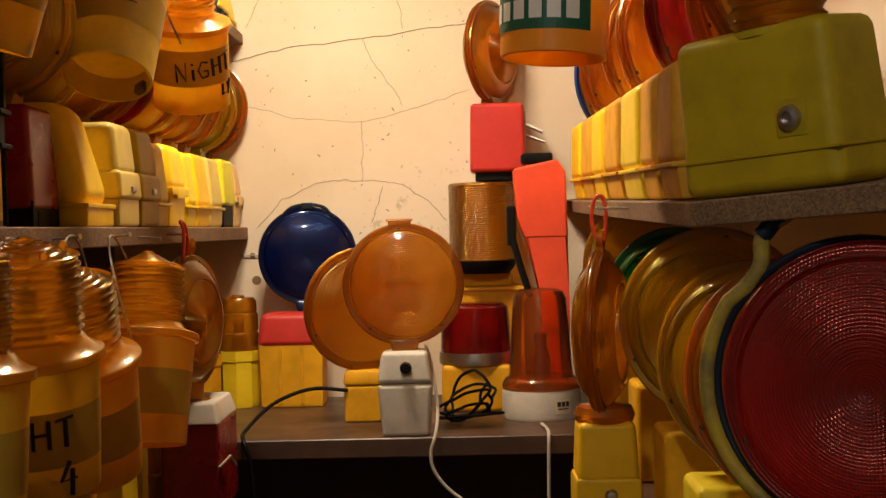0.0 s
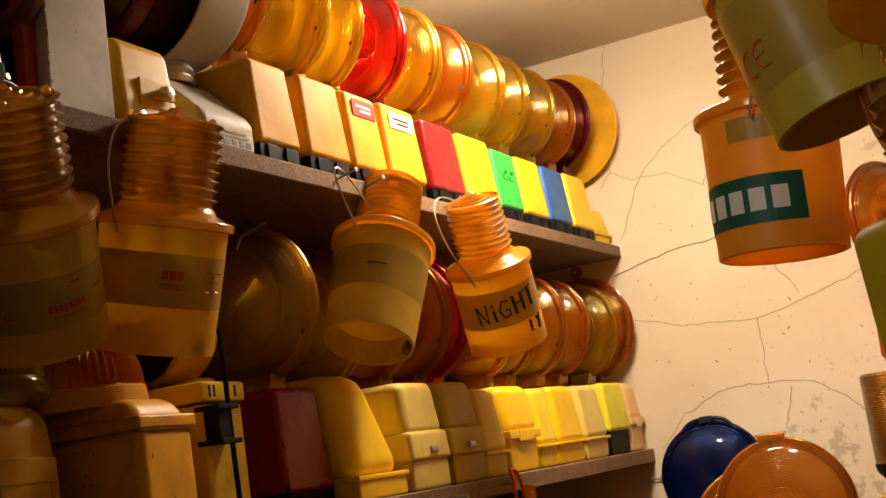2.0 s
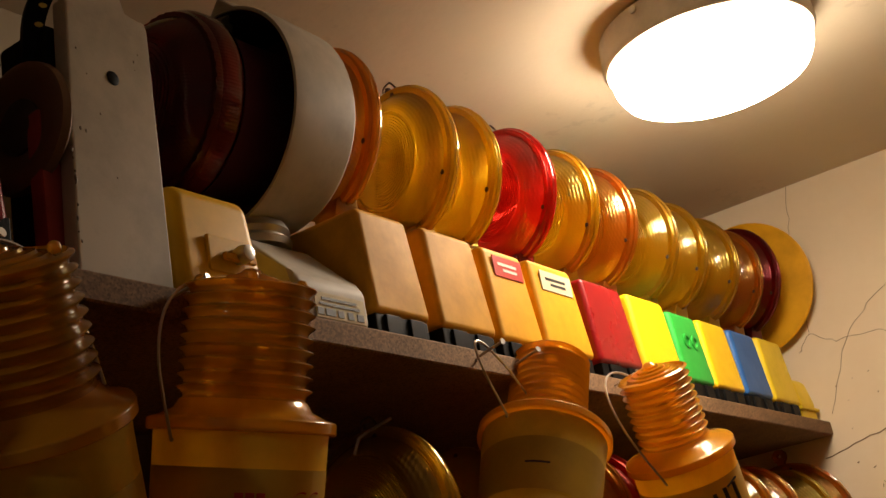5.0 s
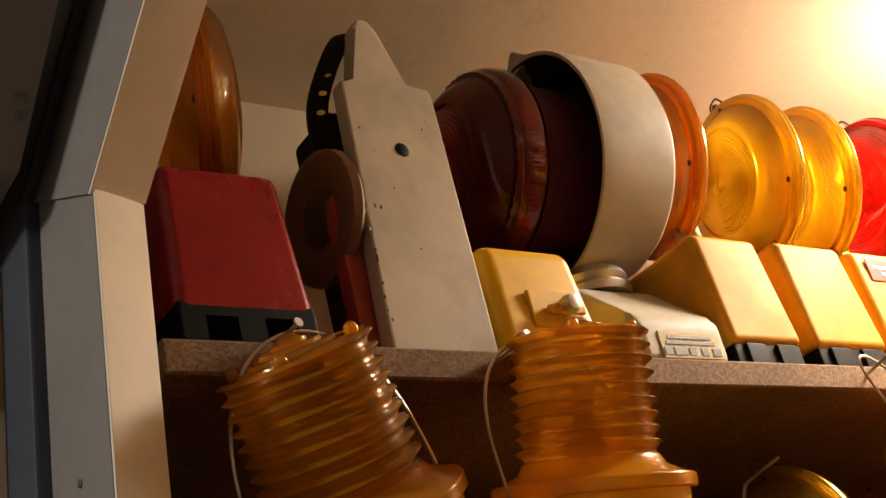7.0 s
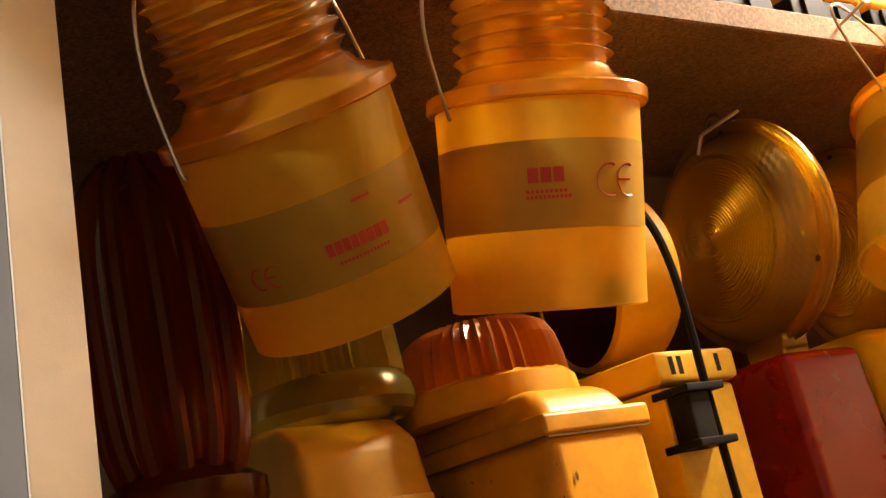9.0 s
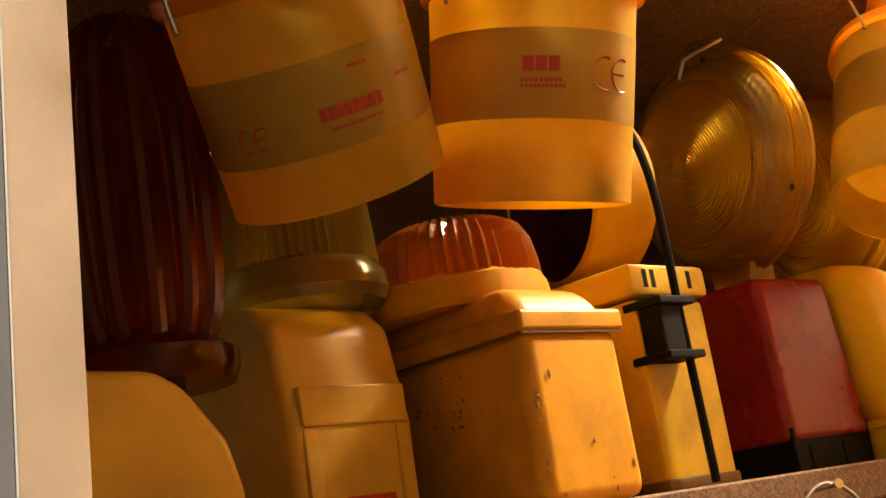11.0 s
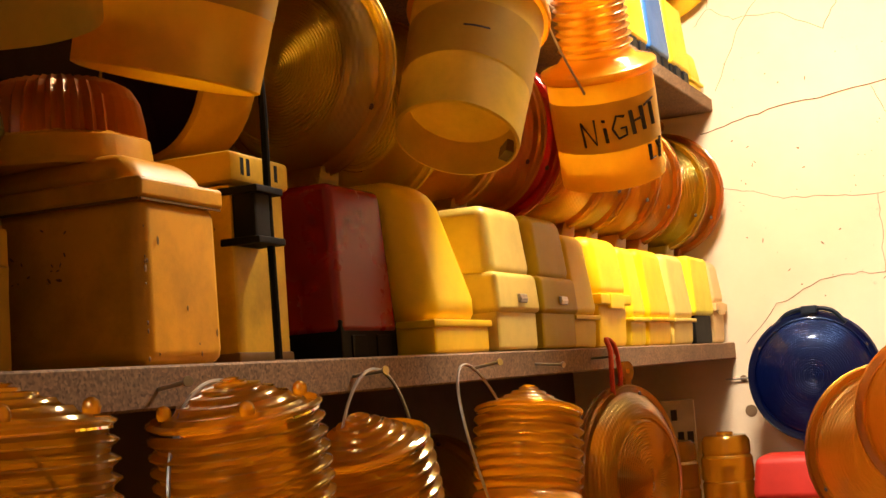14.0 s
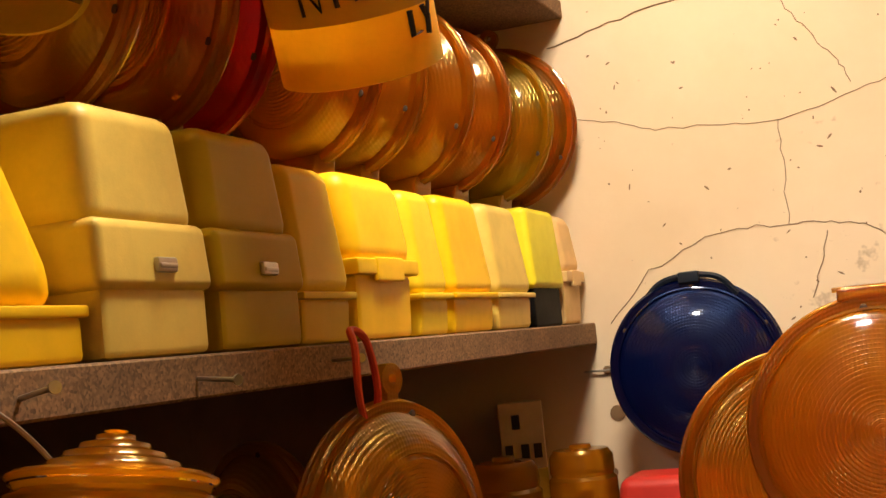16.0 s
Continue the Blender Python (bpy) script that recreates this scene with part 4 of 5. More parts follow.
for (x, y, z), lean, mat, label, pegs, cone, marks in [
    ((-0.361, 0.067, 1.404), 0.0, BUCKET, "orange hanging lamp with a pegged ribbed lens", True, False, ()),
    ((-0.361, 0.256, 1.402), 0.01, BUCKET, "hanging lamp with handwritten words and pegged lens", True, False, [(handwriting("NIGHT", 0.026, 0.0028), -84, 0.50, 0.0, INK), (handwriting("4", 0.026, 0.0026), -44, 0.18, 0.0, INK)]),
    ((-0.370, 0.428, 1.380), 0.02, BUCKET_ORANGE, "brownish hanging lamp with a coned ribbed lens", False, True, ()),
    ((-0.353, 0.594, 1.385), -0.015, BUCKET_ORANGE, "bright orange hanging lamp with a coned ribbed lens", False, True, ()),
]:
    top = Vector((x, y, z))
    rim = top - Vector((0, lean, 0.097))
    foot = rim - Vector((0, -lean * 2, 0.125))
    bucket_lamp(rim, foot, mat, label, HUNG_M, rim_r=0.06, foot_r=0.05, lens_r=0.0425 if cone else 0.0455, lens_h=0.080 if cone else 0.084, soft=True, pegs=pegs, cone=cone, marks=marks, lens_mat=RIBBED, handle=(-0.378, y - 0.02, 1.404), band=(0.25, 0.65))

bucket_lamp((0.126, 0.448, 1.703), (0.119, 0.445, 1.575), BUCKET_ORANGE, "orange bucket lamp with a green sticker", "lamps hung on the near side", rim_r=0.0609, foot_r=0.0547, lens_r=0.036, lens_h=0.105, band=None, handle=(0.19, 0.44, 1.92), pegs=False, plug=False,
            marks=[(rect(0.172, 0.040), -143, 0.33, -0.0, GREEN_STICKER), (moved(word_bars(0.150, 0.019, 8, 0.28), Matrix.Translation((0.0, 0, 0.0006))), -143, 0.33, -0.0, WHITE_INK), (rect(0.05, 0.02), -90, 0.80, 0, BAND)])
bucket_lamp((0.180, 0.303, 1.774), (0.213, 0.300, 1.650), BUCKET_OLIVE, "olive yellow bucket lamp with a wide dull band", "lamps hung on the near side", rim_r=0.058, foot_r=0.056, lens_r=0.048, lens_h=0.1, band=(0.25, 0.82), pegs=True, handle=(0.205, 0.29, 1.915),
            marks=[(round_ce(0.019), -132, 0.45, 0.0, RED_INK)])
bucket_lamp((0.275, 0.20, 1.80), (0.285, 0.16, 1.685), BUCKET, "plain yellow bucket lamp in shadow", "lamps hung on the near side", rim_r=0.062, foot_r=0.056, lens_r=0.046, lens_h=0.09, band=None, pegs=False, handle=(0.28, 0.20, 1.912))

# ---- near end of the top shelf ----
ob = shelf_lamp("plain", RED, -0.403, 0.058, SHELF_T, 0.16, 0.088, 0.122, "red plastic lamp on a deep black foot", ("amber_near", AMBER, 0.085, -0.50, 0.098, 2.025, -22), name="warning_lamp")
part("foot_skirt", box(0.158, 0.087, 0.026, 0.002), BLACK, ob)

tail = thing("tail_lamp", "white-painted board-faced tail lamp with a hanging bracket", "lamp", pose(-0.414, 0.19, SHELF_T))
white_outline = [(-0.037, 0), (0.045, 0), (0.047, 0.205), (0.044, 0.211), (0.024, 0.208), (0.012, 0.256), (0.006, 0.264), (-0.003, 0.264), (-0.008, 0.255), (-0.016, 0.205), (-0.029, 0.206)]
part("face_board", prism(white_outline, 0.014, 0.0025, "x"), OLD_WHITE, tail, "chipped white-painted board")
part("side", box(0.014, 0.05, 0.12, 0.002, at=(-0.0145, -0.022, 0.0)), DULL_RED, tail, "faded red side")
part("housing", box(0.05, 0.030, 0.19, 0.004, at=(-0.034, -0.020, 0.0)), BLACK, tail, "dark housing behind the board")
for k in range(26):
    yy, zz = (-0.0365 + random.uniform(0, 0.004), random.uniform(0.01, 0.12)) if k < 17 else (random.uniform(-0.03, 0.04), random.uniform(0.05, 0.19))
    part("chip", moved(lathe([(0, 0.0004), (random.uniform(0.0005, 0.0016), -0.0004)], 6), pose(0.0072, yy, zz, 0, 90, 0) @ Matrix.Diagonal((random.uniform(0.7, 2.2), 1, 1, 1))), RUST, tail)
part("hole", moved(lathe([(0, 0.0004), (0.0045, 0.0004), (0.006, -0.0006)], 14), pose(0.0074, 0.008, 0.153, 0, 90, 0)), BLACK, tail)
wheel = part("knob_wheel", moved(lathe([(0.012, 0.0), (0.043, 0.0), (0.047, 0.004), (0.046, 0.010), (0.04, 0.013), (0.03, 0.011), (0.012, 0.006)], 36, True), pose(-0.03, -0.036, 0.115, 90, 0, 0)), WHEEL, tail, "round brown side ring")
part("wheel_core", moved(lathe([(0, 0.0), (0.02, 0.0), (0.02, 0.010), (0.006, 0.012), (0, 0.012)], 20), pose(-0.03, -0.036, 0.115, 90, 0, 0)), RUST, wheel)
part("bracket", tube(smooth_line([(-0.03, -0.030, 0.165), (-0.018, -0.036, 0.195), (-0.012, -0.026, 0.225), (-0.012, -0.010, 0.252), (-0.012, 0.002, 0.258)]), 0.008, 8, 0.8), BLACK, tail, "dark curved strap with pale dots")
for yy, zz in ((-0.041, 0.185), (-0.036, 0.202), (-0.029, 0.219), (-0.021, 0.236)):
    part("dot", moved(lathe([(0, 0.0008), (0.0024, 0.0004), (0.003, 0)], 8), pose(-0.007, yy, zz, 0, 70, -30)), PALE, tail)

hood = thing("hooded_lamp", "large dark red lamp inside a white metal hood", "lamp", pose(-0.475, 0.400, SHELF_T))
HC = pose(-0.005, 0.0, 0.207, 0, 0, -8)
part("hood", moved(lathe([(0.089, 0.064), (0.094, 0.058), (0.1, 0.0), (0.1, -0.012), (0.097, -0.012), (0.094, 0.0), (0.089, 0.056), (0.084, 0.062)], 56, True), HC @ TURN_Y), OLD_WHITE, hood, "scuffed white hood")
part("hood_ridge", prism([(-0.022, -0.004), (0.026, -0.004), (0.004, 0.017), (0.0, 0.018)], 0.07, 0.002, "y"), OLD_WHITE, hood, at=HC @ pose(0.012, 0.026, 0.096))
part("dark_lining", moved(lathe([(0.0962, -0.0105), (0.0934, 0.0), (0.0884, 0.055), (0.0, 0.057), (0.0, 0.059), (0.0888, 0.0575), (0.0938, 0.0005), (0.0966, -0.0105)], 48, True), HC @ TURN_Y), DEEP, hood, "dark purple lining")
part("red_lens", moved(lens_half(0.079, 0.03, 14), HC @ pose(0, -0.07, 0) @ Matrix.Rotation(math.pi, 4, "Z") @ TURN_Y), DARK_RED, hood, "dark red ridged lens")
part("red_lens_barrel", moved(lathe([(0.079, 0.0), (0.082, 0.004), (0.082, 0.016), (0.080, 0.022), (0.074, 0.026), (0.074, 0.0)], 48, True), HC @ pose(0, -0.07, 0) @ TURN_Y), DARK_RED, hood)
part("socket", moved(lathe([(0.05, 0.022), (0.076, 0.022), (0.07, 0.05), (0.066, 0.134), (0.05, 0.134)], 36, True), HC @ pose(0, -0.07, 0) @ TURN_Y), DEEP, hood)
part("stem", box(0.06, 0.05, 0.115, 0.004), MAROON, hood, at=pose(-0.06, 0.03, 0))

bolted = thing("bolted_lamp_case", "small yellow case with a wing bolt", "lamp case", pose(-0.45, 0.287, SHELF_T))
part("body", box(0.092, 0.092, 0.09, 0.012, top=(0.82, 0.9), segs=4), MUSTARD, bolted)
part("bolt_plate", box(0.004, 0.046, 0.028, 0.0015, at=(0.044, 0.006, 0.022)), MUSTARD, bolted)
bolt = part("bolt", moved(lathe([(0, 0.016), (0.006, 0.014), (0.0075, 0.008), (0.006, 0.0)], 12), pose(0.044, 0.012, 0.036, 0, 90, 0)), STEEL, bolted)
part("wing", box(0.004, 0.032, 0.006, 0.001, at=(0.05, 0.01, 0.03)), OCHRE, bolt)

grey = thing("grey_lamp_case", "grey wedge-shaped case with a printed label", "lamp case", pose(-0.412, 0.41, SHELF_T))
part("body", prism([(-0.15, 0), (0.006, 0), (0.006, 0.034), (-0.004, 0.044), (-0.048, 0.088), (-0.15, 0.09)], 0.088, 0.008, "y", 3), GREY, grey)
gl = part("label_sticker", box(0.001, 0.062, 0.021, at=(0.0066, 0.004, 0.003)), PAPER, grey, "small printed paper label")
for dz, w in ((0.018, 0.044), (0.0135, 0.05)):
    part("print", box(0.0008, w, 0.0022, at=(0.0073, 0.003, dz)), INK, gl, smooth=False)
for k, w in enumerate((0.008, 0.012, 0.007, 0.007, 0.008)):
    part("print", box(0.0008, w, 0.006, at=(0.0073, -0.022 + 0.0125 * k, 0.005)), INK, gl, smooth=False)
can = solid("tin_ring", lathe([(0.02, 0), (0.036, 0), (0.038, 0.006), (0.034, 0.010), (0.037, 0.015), (0.034, 0.022), (0.02, 0.022)], 36, True), STEEL, "dull metal ring on the grey case", "ring", m=pose(-0.487, 0.408, SHELF_T + 0.086))

# ---- near end of the middle shelf ----
multi = thing("flame_lens_lamp", "dark amber caged lens of upright tubes on a yellow stepped case", "lamp", pose(-0.504, 0.076, SHELF_M))
part("body", prism([(-0.085, 0), (0.0, 0), (0.0, 0.03), (-0.006, 0.054), (-0.026, 0.080), (-0.040, 0.088), (-0.085, 0.090)], 0.12, 0.006, "x", 3), SAND, multi)
part("collar", lathe([(0, 0.088), (0.040, 0.088), (0.043, 0.095), (0.043, 0.104), (0.034, 0.110), (0.026, 0.116), (0, 0.116)], 36), DARK_AMBER, multi, at=pose(0, -0.010, 0))
for k in range(12):
    a = 2 * math.pi * (k + 0.3) / 12
    part("rib", tube(smooth_line([(r * math.cos(a), r * math.sin(a) - 0.010, z) for r, z in ((0.027, 0.108), (0.034, 0.132), (0.037, 0.175), (0.037, 0.225), (0.031, 0.262), (0.016, 0.281))]), 0.0056, 8), DARK_AMBER, multi)
part("flame_core", lathe([(0.020, 0.11), (0.022, 0.16), (0.022, 0.22), (0.016, 0.26), (0, 0.278)], 24), DARK_AMBER, multi, at=pose(0, -0.010, 0))

jar = thing("jar_lamp", "ochre lamp case with a ridged glass jar lens", "lamp", pose(-0.575, 0.167, SHELF_M, 0, 0, 6))
part("body", prism([(-0.012, 0), (0.080, 0), (0.083, 0.062), (0.074, 0.118), (0.056, 0.134), (-0.012, 0.134)], 0.088, 0.007, "y", 3), SAND, jar)
for yy in (-0.033, 0.033):
    part("frame_rib", box(0.005, 0.010, 0.060, 0.0015, at=(0.0815, yy, 0.002)), SAND, jar)
part("ledge", box(0.006, 0.076, 0.022, 0.002, at=(0.0815, 0, 0.062)), SAND, jar)
st = part("sticker", box(0.0015, 0.034, 0.014, at=(0.0825, 0.004, 0.010)), RED_STICKER, jar, "small red sticker")
part("print", joined(box(0.0015, 0.024, 0.003, at=(0.0832, 0.004, 0.013)), box(0.0015, 0.012, 0.002, at=(0.0832, 0.010, 0.019))), PAPER, st, smooth=False)
part("jar_foot", lathe([(0.0, 0.134), (0.050, 0.134), (0.054, 0.140), (0.053, 0.150), (0.048, 0.157), (0.044, 0.158)], 40), GREEN_GLASS, jar, "clear greenish glass foot", at=pose(0.040, 0.008, 0))
jb = bmesh.new()
jrows = []
for z, f in ((0.158, 1.0), (0.178, 0.985), (0.205, 0.95), (0.222, 0.86), (0.228, 0.55)):
    jrows.append([jb.verts.new((f * (0.0475 + (0.0016 if k % 2 else -0.0012)) * math.cos(math.pi * k / 56), f * (0.0475 + (0.0016 if k % 2 else -0.0012)) * math.sin(math.pi * k / 56), z)) for k in range(112)])
for low, high in zip(jrows, jrows[1:]):
    for k in range(112):
        jb.faces.new((low[k], low[(k + 1) % 112], high[(k + 1) % 112], high[k]))
jb.faces.new(jrows[-1])
part("ridged_lens", jb, GREEN_GLASS, jar, at=pose(0.040, 0.008, 0), smooth=False)

dome = thing("dome_lamp", "scuffed orange lamp case with a ridged amber dome", "lamp", pose(-0.508, 0.285, SHELF_M, 0, 0, 3))
part("body", box(0.156, 0.084, 0.10, 0.010, top=(0.99, 0.98), segs=3), SCUFFED, dome)
part("lid_lip", box(0.160, 0.088, 0.013, 0.003, segs=3, at=(0, 0, 0.097)), SCUFFED, dome)
part("lid", box(0.157, 0.085, 0.024, 0.012, top=(0.76, 0.82), segs=5, at=(0, 0, 0.104)), SCUFFED, dome)
part("collar", lathe([(0, 0.124), (0.058, 0.124), (0.06, 0.128), (0.058, 0.142), (0.053, 0.145), (0, 0.145)], 10), OCHRE, dome, at=pose(-0.010, 0.0, 0, 0, 0, 18))
db = bmesh.new()
rows = []
for z, rr in ((0.144, 0.0525), (0.155, 0.0515), (0.168, 0.049), (0.177, 0.044), (0.182, 0.035), (0.184, 0.020)):
    rows.append([db.verts.new(((rr + (0.0020 if k % 2 else -0.0016)) * math.cos(2 * math.pi * k / 84), (rr + (0.0020 if k % 2 else -0.0016)) * math.sin(2 * math.pi * k / 84), z)) for k in range(84)])
for a, b in zip(rows, rows[1:]):
    for k in range(84):
        db.faces.new((a[k], a[(k + 1) % 84], b[(k + 1) % 84], b[k]))
db.faces.new(rows[-1])
part("ridged_dome", db, DOME_AMBER, dome, "ridged reddish amber dome", smooth=False, at=pose(-0.010, 0, 0))
part("seam_line", joined(box(0.0012, 0.083, 0.0014, at=(0.0783, 0, 0.096)), box(0.154, 0.0012, 0.0014, at=(0, -0.0423, 0.096))), STAIN, dome)
for k in range(24):
    xx, zz = random.uniform(-0.03, 0.025), random.uniform(0.045, 0.088)
    part("scuff", moved(lathe([(0, 0.0005), (random.uniform(0.0004, 0.0013), 0.0)], 7), pose(xx, -0.0421, zz, 90, 0, 0) @ Matrix.Rotation(random.uniform(0, 3), 4, "Z") @ Matrix.Diagonal((random.uniform(1, 2.6), 0.7, 1, 1))), STAIN, dome)
for k in range(18):
    xx, yy = random.choice(((0.0783, random.uniform(-0.04, 0.04)), (0.0775, -0.039)))
    part("scuff", moved(lathe([(0, 0.0005), (random.uniform(0.0005, 0.0016), 0.0)], 6), pose(xx, yy, random.uniform(0.004, 0.09), 0, 90, 0) @ Matrix.Diagonal((random.uniform(0.8, 2.2), 1, 1, 1))), STAIN, dome)

clip = thing("clip_lamp_case", "grimy yellow metal case with a black clamp and rod", "lamp case", pose(-0.499, 0.397, SHELF_M, 0, 0, 4))
part("body", box(0.10, 0.073, 0.120, 0.004, segs=2), GRIMY, clip)
part("lid", box(0.108, 0.080, 0.021, 0.004, at=(0, 0, 0.121)), GRIMY, clip)
part("foot_rim", box(0.103, 0.075, 0.008, 0.002), STAIN, clip, "rusty lower edge")
part("clamp", joined(box(0.018, 0.022, 0.036, 0.003, at=(0.058, -0.024, 0.078)), box(0.030, 0.036, 0.005, 0.001, at=(0.056, -0.020, 0.112)), box(0.030, 0.036, 0.005, 0.001, at=(0.056, -0.020, 0.078))), BLACK, clip, "black clamp bracket")
part("rod", tube(smooth_line([(0.064, -0.009, 0.002), (0.064, -0.011, 0.1), (0.065, -0.014, 0.19), (0.058, -0.022, 0.235), (0.04, -0.034, 0.262), (0.01, -0.04, 0.272)]), 0.0028, 8), BLACK, clip, "thin black rod")
for yy in (-0.026, -0.018, 0.020):
    part("scratch", box(0.0012, 0.005, 0.012, 0.0003, at=(0.0535, yy, 0.126)), BLACK, clip)

ringd = thing("hooded_lamp", "amber drum-shaped hood with a black inside on an ochre case", "lamp", pose(-0.535, 0.445, SHELF_M))
part("case", box(0.075, 0.060, 0.155, 0.006, top=(0.8, 0.9), segs=3), OCHRE, ringd)
RC = pose(0.012, -0.018, 0.212, 0, 0, -14)
part("drum", moved(lathe([(0.059, -0.035), (0.062, -0.033), (0.062, 0.006), (0.060, 0.014), (0.056, 0.018), (0.02, 0.020), (0.02, 0.016), (0.055, 0.012), (0.058, -0.035)], 48, True), RC @ TURN_Y), OCHRE, ringd)
part("dark_lining", moved(lathe([(0.0578, -0.033), (0.0548, 0.010), (0.0, 0.014), (0.0, 0.0115), (0.0535, 0.0075), (0.0566, -0.033)], 48, True), RC @ TURN_Y), DEEP, ringd, "black inside of the drum")

redm = shelf_lamp("plain", RED, -0.436, 0.527, SHELF_M, 0.14, 0.092, 0.134, "dark red lamp case with a large amber lens", ("amber_deep", AMBER_DEEP, 0.085, -0.485, 0.532, 1.646, -7, dict(dome=0.030, disc=0.72, rings=26, knob=True)))
part("foot_skirt", box(0.137, 0.089, 0.030, 0.002), BLACK, redm)
part("wire_clip", tube(smooth_line([(0.030, -0.032, 0.292), (0.034, -0.030, 0.302), (0.036, -0.026, 0.307), (0.045, 0.008, 0.323)], 5), 0.0016, 6), STEEL, redm, "bent steel wire clip")


# ---- the counter along the back wall ----
CT = 1.08
blue = thing("blue_lamp", "dark blue round lamp on a red-topped yellow case", "lamp", pose(-0.303, 1.50, CT))
part("case", box(0.115, 0.075, 0.12, 0.004, top=(1.04, 1.0)), OCHRE, blue)
for x in (-0.02, 0.02):
    part("case_rib", box(0.006, 0.004, 0.105, 0.0015, at=(x, -0.0395, 0.008)), OCHRE, blue)
part("lid", box(0.126, 0.085, 0.062, 0.012, top=(0.88, 0.85), segs=3, at=(0, 0, 0.112)), BRICK_RED, blue, "red plastic lid")
lens_head(blue, "blue", BLUE_CLEAR, 0.090, (0.028, 0.025, 0.278), 4, dome=0.02, rings=24, lug=False, tilt=2, screws=(30, 90, 150, 270), disc=0.9)
part("top_clip", joined(box(0.022, 0.016, 0.012, 0.002, at=(0.030, 0.02, 0.366)), tube(smooth_line([(-0.02, 0.02, 0.352), (0.0, 0.02, 0.369), (0.03, 0.02, 0.374), (0.06, 0.02, 0.369), (0.078, 0.02, 0.350)]), 0.0035, 6)), NAVY, blue, "dark clip and strap")

cen = thing("round_amber_lamp", "round amber lamp on a small white case with a black knob", "lamp", pose(-0.076, 1.135, CT))
tb = [("case", box(0.074, 0.062, 0.082, 0.007, top=(1.16, 1.1), segs=3), WHITE), ("cap", box(0.086, 0.07, 0.050, 0.008, top=(0.84, 0.85), segs=3, at=(0, 0, 0.083)), WHITE)]
for n, b, mt in tb:
    part(n, b, mt, cen)
part("knob", moved(lathe([(0, 0.014), (0.008, 0.013), (0.0095, 0.0)], 16), pose(0.002, -0.034, 0.108, 90, 0, 0)), BLACK, cen)
lens_head(cen, "amber", AMBER, 0.0935, (0, 0.0, 0.237), 0, dome=0.018, rings=26, lug=False, screws=(93, 232, 312), neck=True, disc=0.9)
part("hinge", joined(box(0.036, 0.014, 0.010, 0.002, at=(-0.004, 0, 0.329)), box(0.042, 0.010, 0.004, 0.001, at=(-0.004, 0, 0.336))), AMBER, cen)

am2 = thing("round_amber_lamp", "amber lamp on an ochre case behind the white one", "lamp", pose(-0.156, 1.29, CT))
part("case", box(0.062, 0.06, 0.062, 0.005), OCHRE, am2)
part("cap", box(0.066, 0.064, 0.026, 0.007, top=(0.9, 0.9), at=(0, 0, 0.062)), OCHRE, am2)
lens_head(am2, "amber2", AMBER, 0.102, (0.0, 0.0, 0.19), 28, dome=0.016, rings=24, lug=False, disc=0.9)

def stub_beacon(x, y, label, case):
    ob = thing("stub_beacon", label, "beacon", pose(x, y, CT))
    part("case", lathe([(0, 0), (0.036, 0), (0.038, 0.01), (0.038, 0.085), (0.040, 0.086), (0.040, 0.105), (0, 0.105)], 8), case, ob)
    part("lens", lathe([(0.036, 0.105), (0.037, 0.135), (0.0345, 0.139), (0.037, 0.143), (0.0365, 0.172), (0.033, 0.176), (0.0345, 0.180), (0.034, 0.196), (0.029, 0.203), (0.012, 0.2045), (0.011, 0.208), (0, 0.209)], 32), RIBBED, ob, "stepped clear amber lens")
    part("bulb_core", lathe([(0, 0.105), (0.014, 0.105), (0.014, 0.13), (0.008, 0.14), (0.01, 0.16), (0, 0.17)], 16), BROWNISH, ob)


stub_beacon(-0.405, 1.50, "small stepped amber beacon on a yellow case", LEMON)
stub_beacon(-0.462, 1.415, "small amber beacon beside the shelf wall", OCHRE)
card = solid("printed_box", box(0.05, 0.03, 0.075, 0.002), PAPER, "small cardboard box with dark prints", "box", m=pose(-0.487, 1.555, 1.26, 0, 0, 20))
for dx, dz in ((-0.006, 0.045), (-0.016, 0.012), (0.002, 0.012), (0.016, 0.012)):
    part("print", box(0.009, 0.001, 0.016, at=(dx, -0.0155, dz)), INK, card, smooth=False)
solid("stacked_case", box(0.11, 0.05, 0.18, 0.004), BROWNISH, "brown case under the small printed box", "case", m=pose(-0.525, 1.565, CT))

yb = thing("box_lamp", "ochre box lamp lying behind the beacons", "lamp", pose(0.065, 1.535, CT))
part("body", box(0.135, 0.08, 0.215, 0.006, top=(0.94, 0.95)), OCHRE, yb)
part("top_step", box(0.10, 0.06, 0.026, 0.005, at=(-0.005, 0, 0.213)), OCHRE, yb)
part("flange", box(0.15, 0.09, 0.008, 0.002, at=(0.004, 0, 0.205)), OCHRE, yb)

redb = thing("red_beacon", "deep red beacon with a chrome ring on a yellow case", "beacon", pose(0.038, 1.405, CT))
part("case", box(0.125, 0.11, 0.082, 0.008, top=(0.98, 0.98), segs=3), OCHRE, redb)
part("chrome_ring", lathe([(0.05, 0.082), (0.0655, 0.082), (0.0665, 0.09), (0.0655, 0.103), (0.05, 0.103)], 48, True), STEEL, redb, "chrome clamp ring")
part("dome", lathe([(0.062, 0.10), (0.063, 0.11), (0.061, 0.16), (0.058, 0.182), (0.05, 0.188), (0.02, 0.189), (0, 0.189)], 48), RED_DOME, redb, "deep red ridged dome")

